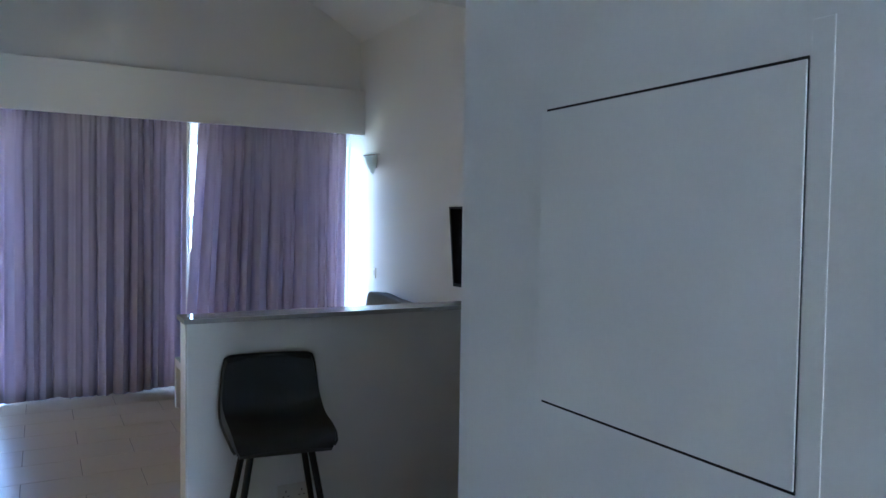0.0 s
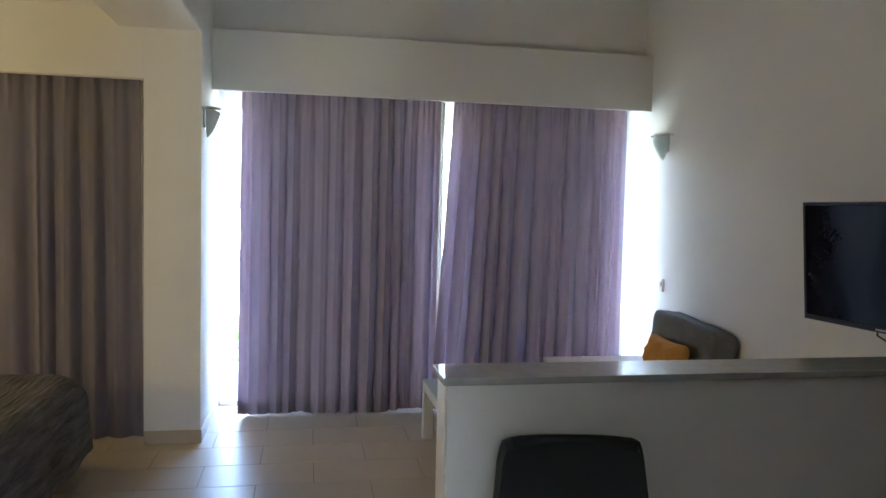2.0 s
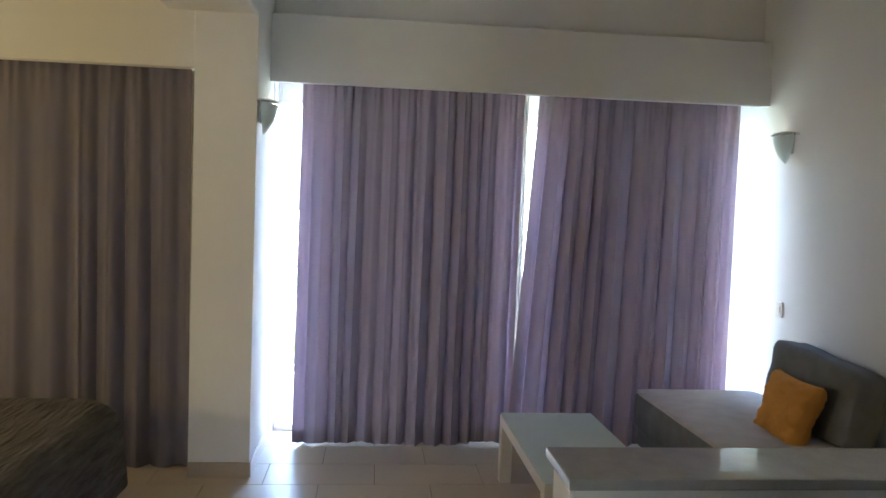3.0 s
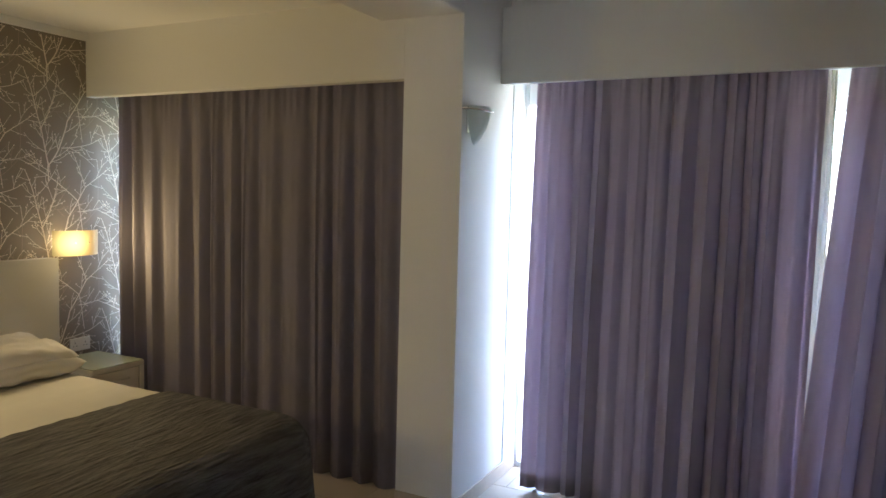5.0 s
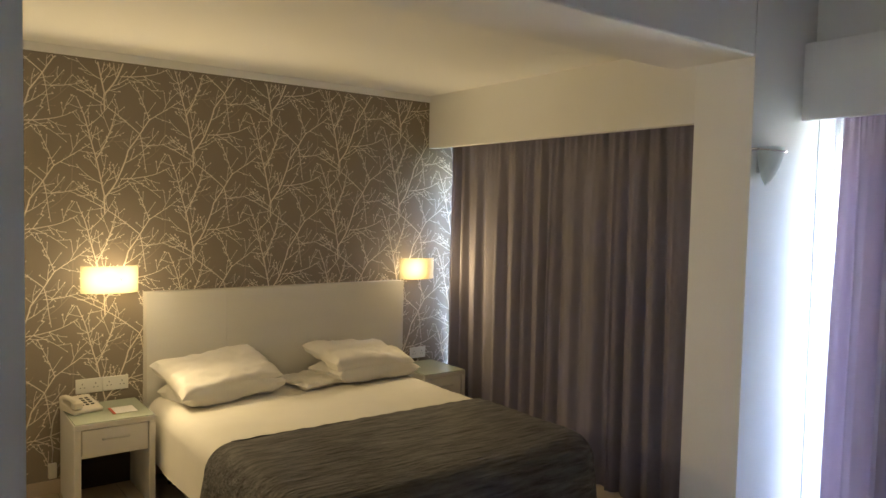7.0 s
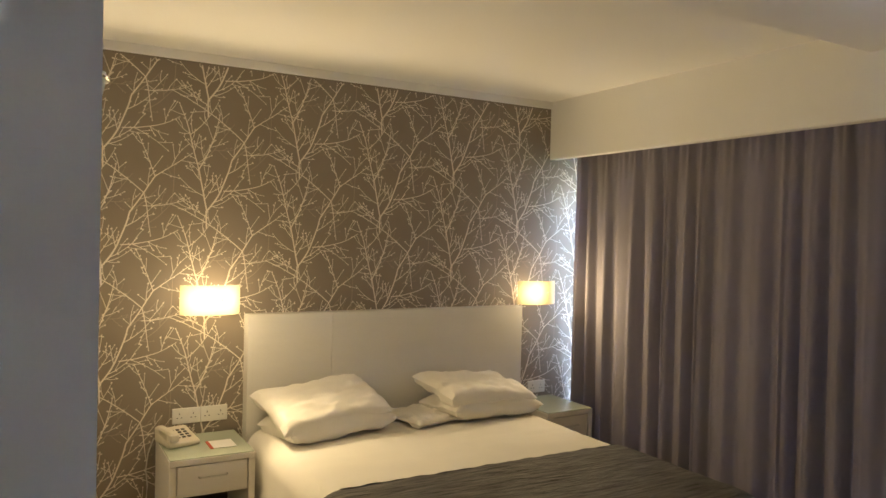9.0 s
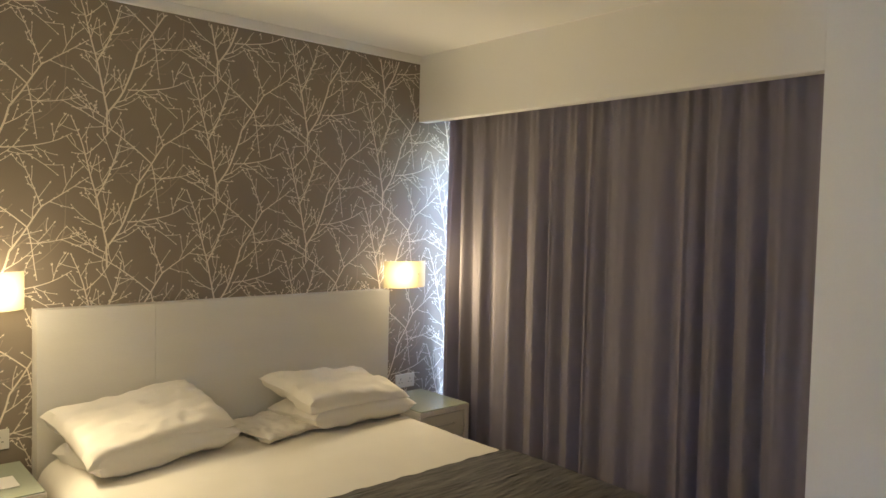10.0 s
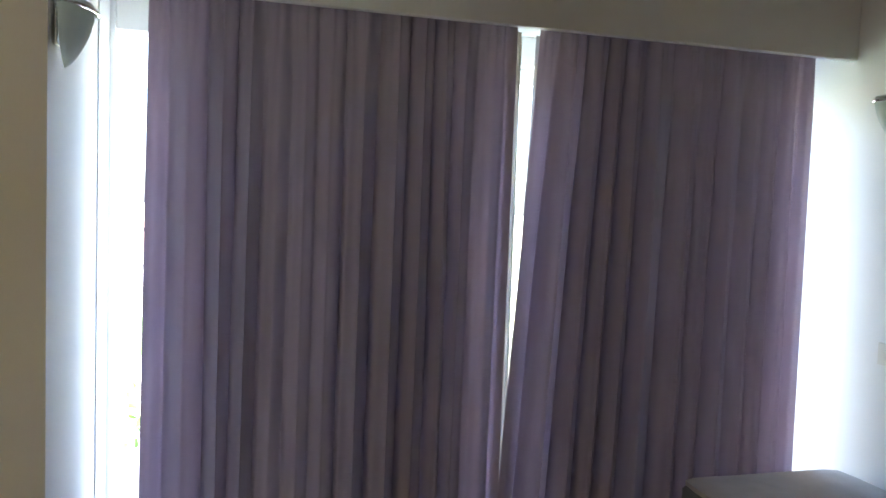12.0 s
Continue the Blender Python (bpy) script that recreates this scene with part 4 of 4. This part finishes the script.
def telephone():
    p = thing("telephone", (-2.60, 3.62, 0.527), "cream push-button desk telephone", "telephone")
    m = Matrix.Translation((-2.655, 3.605, 0.5275)) @ pose(0, 0, 0, 0, 0, 14)

    def put(nm, bm, mat, lab=""):
        bmesh.ops.transform(bm, matrix=m, verts=bm.verts)
        return part(nm, bm, mat, p, lab)

    body = boxed((-0.10, -0.085, 0), (0.10, 0.085, 0.045), 0.008)
    for v in body.verts:
        if v.co.z > 0.02:
            v.co.z += (-v.co.x) * 0.22
    put("body", body, CREAMPLASTIC)
    hs = bmesh.new()
    box(hs, (-0.095, -0.080, 0.062), (0.105, -0.040, 0.085), 0.010, 3)
    box(hs, (-0.105, -0.085, 0.045), (-0.05, -0.035, 0.078), 0.010, 3)
    box(hs, (0.055, -0.085, 0.035), (0.112, -0.035, 0.078), 0.010, 3)
    put("handset", hs, CREAMPLASTIC)
    for i in range(4):
        for j in range(3):
            x, y = -0.045 + i * 0.028, -0.012 + j * 0.030
            z = 0.045 - x * 0.22
            put("key", boxed((x - 0.008, y - 0.009, z - 0.004), (x + 0.008, y + 0.009, z + 0.004), 0.002), DARKKEYS, "dark push button")

    return p


phone = telephone()
cardt = thing("note_card", (-2.52, 3.83, 0.527), "white note card with a red edge on the bedside table", "card")
part("sheet", boxed((-2.60, 3.755, 0.5275), (-2.46, 3.875, 0.531), 0.0005), CARD, cardt)
part("red_edge", boxed((-2.60, 3.740, 0.5275), (-2.46, 3.754, 0.5312)), REDINK, cardt, "red printed edge", smooth=False)
part("cord", tube([(-2.79, 3.60, 0.55), (-2.77, 3.50, 0.53), (-2.785, 3.475, 0.45), (-2.79, 3.465, 0.36), (-2.79, 3.475, 0.27), (-2.79, 3.47, 0.20)], 0.004), CABLE, phone, "thin white cord")
part("junction_box", boxed((XW + 0.001, 3.45, 0.10), (XW + 0.03, 3.495, 0.19), 0.004), PLASTIC, phone, "white wall junction box")


def bed_lamp(yc, lit):
    """Curved frosted glass shield in front of two bulbs."""
    t = thing("wall_lamp", (XW, yc, 1.29), "lit frosted glass wall lamp with warm bulbs", "wall light", "bedside wall lamps")
    part("back_plate", boxed((XW + 0.001, yc - 0.055, 1.255), (XW + 0.014, yc + 0.055, 1.325), 0.003), CHROME, t)

    def at(u, v):
        a = 2 * u - 1
        return XW + 0.012 + 0.120 * math.sqrt(1 - 0.86 * a * a), yc + 0.165 * a, 1.205 + 0.165 * v

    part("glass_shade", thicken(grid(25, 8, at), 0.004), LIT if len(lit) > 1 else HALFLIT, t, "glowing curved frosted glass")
    for s in (-1, 1):
        part("clip", rod(bmesh.new(), (XW + 0.014, yc + s * 0.05, 1.29), (XW + 0.128, yc + s * 0.05, 1.29), 0.004), CHROME, t)
        part("socket", rod(bmesh.new(), (XW + 0.03, yc + s * 0.075, 1.262), (XW + 0.03, yc + s * 0.075, 1.285), 0.013), PLASTIC, t)
        bulb = bmesh.new()
        bmesh.ops.create_uvsphere(bulb, u_segments=14, v_segments=10, radius=0.019, matrix=Matrix.Translation((XW + 0.03, yc + s * 0.075, 1.303)))
        part("bulb", bulb, BULB if s in lit else PLASTIC, t, "glowing warm bulb" if s in lit else "")
    # Added fill lights float clear of the shade, in place of the bulbs' light.
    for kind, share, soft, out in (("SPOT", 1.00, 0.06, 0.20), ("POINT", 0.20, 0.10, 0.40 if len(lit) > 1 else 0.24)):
        glow = new("lamp_fill_light", bpy.data.lights.new("lamp_fill_light", kind))
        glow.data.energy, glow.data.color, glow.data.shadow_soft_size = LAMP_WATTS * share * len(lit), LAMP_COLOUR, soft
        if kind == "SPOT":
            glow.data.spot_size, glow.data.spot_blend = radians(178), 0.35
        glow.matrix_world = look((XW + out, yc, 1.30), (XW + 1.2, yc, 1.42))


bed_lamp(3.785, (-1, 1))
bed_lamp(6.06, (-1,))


# ---- wallpaper print ----
def branches():
    """One motif of the print round its fork: strokes of (points, width at both ends, pale) and buds, in metres of the wall."""
    rnd = random.Random(12)
    strokes, buds = [], []

    def limb(p, heading, length, bend, w0, w1, twigs=0, reach=0.10, budding=0.3, pale=False, wiggle=0.05):
        """Draws a limb from p (heading and bend in degrees) with side twigs; returns its points."""
        n = max(4, int(length / 0.02))
        ang, pts = radians(heading), [p]
        for i in range(n):
            ang += radians(bend) / n + rnd.uniform(-wiggle, wiggle)
            pts.append((pts[-1][0] + math.cos(ang) * length / n, pts[-1][1] + math.sin(ang) * length / n))
        strokes.append((pts, w0, w1, pale))
        for q in pts[2:]:
            if rnd.random() < budding:
                side = rnd.choice((-1, 1))
                buds.append((q, ang + side * rnd.uniform(0.4, 1.0), rnd.uniform(0.0048, 0.0080), pale))
        if budding:
            buds.append((pts[-1], ang, rnd.uniform(0.0060, 0.0085), pale))
        side = rnd.choice((-1, 1))
        for k in range(twigs):
            i = min(n - 1, int(n * (0.12 + 0.80 * (k + 0.6 * rnd.random()) / twigs)))
            side = -side if rnd.random() < 0.8 else side
            here = math.degrees(math.atan2(pts[i + 1][1] - pts[i][1], pts[i + 1][0] - pts[i][0]))
            size = reach * rnd.uniform(0.55, 1.25)
            limb(pts[i], here + side * rnd.uniform(32, 58), size, -side * rnd.uniform(0, 35), max(0.0034, w1 * 0.62), 0.0026, 2 if size > 0.09 else 0, size * 0.5, 0.34, pale)
        return pts

    limb((0.0, -0.10), 92, 0.10, 0, 0.0085, 0.0092, 0, budding=0, wiggle=0.02)
    left = limb((0.0, 0.0), 101, 0.235, 4, 0.0086, 0.0072, 3, 0.17, 0.10)
    limb(left[-1], 106, 0.37, 12, 0.0070, 0.0042, 7, 0.080, 0.50)
    limb(left[-1], 60, 0.33, 10, 0.0070, 0.0036, 4, 0.11, 0.25)
    limb((left[-1][0] + 0.012, left[-1][1] + 0.02), 56, 0.30, 8, 0.0070, 0.0030, 3, 0.10, 0.2, pale=True)
    right = limb((0.0, 0.0), 51, 0.325, 25, 0.0092, 0.0080, 3, 0.16, 0.10)
    upper = limb(right[-1], 54, 0.235, -6, 0.0078, 0.0060, 3, 0.10, 0.30)
    limb(upper[-1], 40, 0.23, -8, 0.0056, 0.0034, 3, 0.13, 0.30)
    limb(right[-1], 40, 0.20, 18, 0.0062, 0.0028, 2, 0.09, 0.2, pale=True)
    limb((0.090, 0.116), 4, 0.30, 18, 0.0058, 0.0034, 3, 0.12, 0.22)
    limb(upper[int(len(upper) * 0.55)], -76, 0.23, -6, 0.0056, 0.0034, 2, 0.06, 0.20)
    limb(upper[int(len(upper) * 0.55)], 137, 0.47, 18, 0.0058, 0.0036, 4, 0.12, 0.20, wiggle=0.03)
    limb(upper[-1], 103, 0.24, 14, 0.0050, 0.0032, 4, 0.07, 0.45)
    limb((-0.005, -0.03), 158, 0.20, -20, 0.0046, 0.0024, 3, 0.07, 0.25)
    limb(left[4], 160, 0.17, -25, 0.0046, 0.0024, 2, 0.06, 0.3)
    limb((0.012, 0.02), 12, 0.14, 25, 0.0044, 0.0024, 1, 0.06, 0.3)
    limb((-0.10, 0.42), 35, 0.26, 30, 0.0046, 0.0026, 3, 0.08, 0.3)
    limb((0.20, 0.33), -8, 0.24, 34, 0.0048, 0.0026, 3, 0.09, 0.3)
    limb((0.15, 0.12), -22, 0.20, -14, 0.0042, 0.0026, 2, 0.08, 0.3)
    limb((0.17, 0.20), 30, 0.22, 20, 0.0058, 0.0026, 2, 0.09, 0.2, pale=True)
    limb((-0.20, 0.02), 70, 0.24, 15, 0.0058, 0.0026, 2, 0.09, 0.2, pale=True)
    return strokes, buds


def wallpaper():
    strokes, buds = branches()
    wide, tall = 0.537, 0.627
    lo, hi = (YJ + 0.005, 0.09), (6.66, 2.612)
    sheets = {False: ([], []), True: ([], [])}

    def face(pale, quad, lift):
        if all(lo[0] < y < hi[0] and lo[1] < z < hi[1] for y, z in quad):
            vs, fs = sheets[pale]
            k = len(vs)
            vs.extend((XW + lift, y, z) for y, z in quad)
            fs.append(tuple(range(k, k + len(quad))))

    for col in range(-2, 7):
        for row in range(-4, 3):
            oy, oz = 3.768 + col * wide, 1.785 + row * tall + (col % 2) * tall / 2
            lift = 0.0004 + 0.0006 * (col % 2) + 0.0003 * (row % 2)
            for num, (pts, w0, w1, pale) in enumerate(strokes):
                up = lift + (0 if pale else 0.0016) + num * 0.000003
                ring = []
                for i, p in enumerate(pts):
                    a, b = pts[max(i - 1, 0)], pts[min(i + 1, len(pts) - 1)]
                    d = Vector((b[0] - a[0], b[1] - a[1])).normalized()
                    w = (w0 + (w1 - w0) * i / (len(pts) - 1)) / 2
                    ring.append(((oy + p[0] - d.y * w, oz + p[1] + d.x * w), (oy + p[0] + d.y * w, oz + p[1] - d.x * w)))
                for (a, b), (c, d) in zip(ring, ring[1:]):
                    face(pale, (a, b, d, c), up)
            for num, (p, ang, r, pale) in enumerate(buds):
                c, s = math.cos(ang), math.sin(ang)
                leaf = [(0, 0), (0.7, 0.42), (1.4, 0.34), (1.9, 0), (1.4, -0.34), (0.7, -0.42)]
                face(pale, [(oy + p[0] + r * (a * c - b * s), oz + p[1] + r * (a * s + b * c)) for a, b in leaf], lift + 0.0008 + (0 if pale else 0.0016) + num * 0.0000005)
    for pale, (vs, fs) in sheets.items():
        me = bpy.data.meshes.new("branch_print")
        me.from_pydata(vs, [], fs)
        me.materials.append(GHOST if pale else PRINT)
        ob = new("branch_print", me)
        ob.parent = wall_west
        tagged(ob, "pale printed twigs" if pale else "white printed budding branches", kind="stuff")


wallpaper()


# ---- outside ----
balcony = setting("balcony_floor", boxed((-3.4, 7.18, -0.25), (4.4, 8.75, -0.03)), TILE, "beige tiled balcony floor", "balcony")


def railing():
    r = thing("balcony_railing", (0.5, 8.6, -0.03), "white metal balcony railing", "railing")
    part("top_rail", boxed((-3.3, 8.58, 0.98), (4.3, 8.64, 1.02), 0.006), FRAME, r)
    part("bottom_rail", boxed((-3.3, 8.59, 0.08), (4.3, 8.63, 0.11), 0.004), FRAME, r)
    for k in range(9):
        x = -3.25 + k * 0.94
        part("post", boxed((x, 8.585, -0.03), (x + 0.045, 8.635, 0.98), 0.004), FRAME, r)
    for k in range(62):
        x = -3.2 + k * 0.12
        part("bar", boxed((x, 8.603, 0.11), (x + 0.015, 8.617, 0.98)), FRAME, r, smooth=False)


railing()


def outside_stair():
    """White metal stair flight of the next house: sloping strings and rail on posts."""
    st = thing("outside_stair", (-1.0, 14.0, -6.5), "white metal outside staircase beyond the balcony", "staircase")
    for nm, dz, r in (("hand_rail", 0.52, 0.05), ("middle_rail", 0.13, 0.03), ("string", -0.38, 0.09)):
        part(nm, rod(bmesh.new(), (-5.6, 14.0, -5.0 + dz), (-0.3, 14.0, 0.85 + dz), r), FRAME, st)
    for k in range(5):
        x = -5.0 + k
        part("post", boxed((x - 0.04, 13.95, -6.5), (x + 0.04, 14.05, -5.0 + (x + 5.6) * 1.104 + 0.52), 0.01), FRAME, st)


outside_stair()
solid("balcony_divider", boxed((-3.5, 7.30, -0.03), (-3.35, 8.75, 2.4)), PLASTER, "white wall at the balcony end", "wall", kind="structure", smooth=False)
setting("ground", grid(2, 2, lambda u, v: (-1500 + 3000 * u, -1500 + 3000 * v, -6.5)), EARTH, "dry open ground far below the balcony", "ground")
setting("road", boxed((-80, 20, -6.49), (80, 26, -6.44)), ASPHALT, "grey asphalt road below", "road")


def house(x, y, w, d, h, roof, label):
    z = -6.5
    o = thing("house", (x, y, z), label, "house", "houses beyond the balcony")
    part("wall", boxed((x - w / 2, y - d / 2, z), (x + w / 2, y + d / 2, z + h)), RENDER, o, smooth=False)
    if roof:
        bm = bmesh.new()
        a = [bm.verts.new((x + sx * (w / 2 + 0.4), y + sy * (d / 2 + 0.4), z + h)) for sx, sy in ((-1, -1), (1, -1), (1, 1), (-1, 1))]
        e = [bm.verts.new((x + sx * w * 0.25, y, z + h + roof)) for sx in (-1, 1)]
        for f in ((a[0], a[1], e[1], e[0]), (a[1], a[2], e[1]), (a[2], a[3], e[0], e[1]), (a[3], a[0], e[0]), (a[3], a[2], a[1], a[0])):
            bm.faces.new(f)
        part("roof", bm, ROOFTILE, o, "clay tiled hipped roof", smooth=False)
    else:
        part("parapet", boxed((x - w / 2 - 0.1, y - d / 2 - 0.1, z + h), (x + w / 2 + 0.1, y + d / 2 + 0.1, z + h + 0.5), 0.03), RENDER, o)
    n = max(2, int(w / 2.6))
    for fl in range(max(1, int(h / 2.9))):
        for k in range(n):
            wx, wz = x - w / 2 + (k + 0.5) * w / n, z + 1.0 + fl * 2.9
            win = part("window", boxed((wx - 0.55, y - d / 2 - 0.05, wz - 0.05), (wx + 0.55, y - d / 2 + 0.05, wz + 1.35), 0.02), FRAME, o)
            part("pane", boxed((wx - 0.47, y - d / 2 - 0.065, wz + 0.03), (wx + 0.47, y - d / 2 - 0.045, wz + 1.27)), DARKGLASS, win, smooth=False)


house(-9, 36, 11, 9, 5.9, 1.8, "white two-storey house with a clay roof")
house(6, 42, 13, 9, 5.9, 0, "white flat-roofed house of two storeys")
house(-24, 44, 12, 10, 5.9, 1.9, "white two-storey house with a clay roof")
house(-15, 70, 16, 10, 5.8, 1.6, "distant pale house with a hipped roof")
house(10, 75, 15, 10, 8.8, 0, "distant pale flat-roofed block")
house(24, 40, 12, 9, 5.9, 1.8, "white two-storey house with a clay roof")
house(-42, 64, 18, 10, 8.8, 0, "distant pale flat-roofed block")


def tree(x, y, h, seed, label):
    rnd = random.Random(seed)
    z = -6.5
    t = thing("tree", (x, y, z), label, "tree", "garden trees")
    bm = bmesh.new()
    rod(bm, (x, y, z), (x + 0.1, y, z + h * 0.5), 0.16, 0.09, 10)
    tips = []
    for k in range(7):
        a, up = k * 0.9 + rnd.random(), rnd.uniform(0.30, 0.5)
        p = Vector((x + 0.08, y, z + h * up))
        q = p + Vector((math.cos(a) * h * 0.22, math.sin(a) * h * 0.22, h * rnd.uniform(0.18, 0.4)))
        rod(bm, p, q, 0.06, 0.02, 6)
        tips.append(q)
    part("trunk", bm, BARK, t)
    vs, fs = [], []
    for k in range(1500):
        c = rnd.choice(tips) + Vector([rnd.gauss(0, h * 0.085) for _ in range(3)])
        q = Euler([rnd.uniform(0, 6.3) for _ in range(3)]).to_matrix()
        s = rnd.uniform(0.07, 0.15)
        i = len(vs)
        vs.extend(c + q @ Vector(p) * s - Vector((x, y, z)) for p in ((-1, 0, 0), (0, 0.45, 0.1), (1, 0, 0), (0, -0.45, 0.1)))
        fs.append((i, i + 1, i + 2, i + 3))
    me = bpy.data.meshes.new("crown")
    me.from_pydata(vs, [], fs)
    me.materials.append(LEAF)
    tagged(new("crown", me), "loose bright green crown").parent = t


tree(-1.6, 12.5, 6.6, 1, "leafy green garden tree below the balcony")
tree(-3.6, 15.5, 6.2, 2, "leafy green garden tree below the balcony")
tree(2.5, 14.0, 5.6, 3, "leafy green garden tree below the balcony")


def parked_car(x, y):
    c = thing("parked_car", (x, y, -6.44), "blue parked car on the road", "car")
    z = -6.44
    b = boxed((x - 2.0, y - 0.8, z + 0.28), (x + 2.0, y + 0.8, z + 0.85), 0.15, 3)
    part("body", b, BLUE, c)
    cab = boxed((x - 1.1, y - 0.7, z + 0.85), (x + 1.2, y + 0.7, z + 1.42), 0.2, 3)
    part("cabin", cab, DARKGLASS, c, "dark glazed cabin")
    for sx in (-1.25, 1.25):
        for sy in (-0.8, 0.8):
            part("wheel", rod(bmesh.new(), (x + sx, y + sy - 0.1, z + 0.31), (x + sx, y + sy + 0.1, z + 0.31), 0.31, None, 20), BLACK, c)


parked_car(-6.0, 22.5)


# ---- floor tiles ----
def floor_tiles():
    w, d, gap = 0.613, 0.322, 0.0035
    bm = boxed((-w / 2 + gap / 2, -d / 2 + gap / 2, -0.012), (w / 2 - gap / 2, d / 2 - gap / 2, 0.0), 0.0015, 1)
    me = bpy.data.meshes.new("tile")
    bm.to_mesh(me)
    bm.free()
    me.materials.append(TILE)
    y, row = 6.40 + d / 2 + 2 * d, 0
    while y > YS:
        x = 0.68 + w / 2 - 7 * w + (0 if row % 2 else w / 2)
        while x < XR + w / 2:
            x0, x1, y0, y1 = x - w / 2, x + w / 2, y - d / 2, y + d / 2
            if y < YJ - 0.02:
                x0 = max(x0, XL - 0.04)
            if x < XL:
                y0 = max(y0, YJ - 0.04)
            x0, x1, y0, y1 = max(x0, XW - 0.04), min(x1, XR + 0.04), max(y0, YS - 0.1), min(y1, 7.16)
            if x1 - x0 > 0.02 and y1 - y0 > 0.02 and not (x0 > XH and y1 < YH):
                t = new("tile", me)
                t.parent = floor
                t.location = ((x0 + x1) / 2, (y0 + y1) / 2, 0.0)
                t.scale = ((x1 - x0) / w, (y1 - y0) / d, 1)
            x += w
        y -= d
        row += 1


floor_tiles()
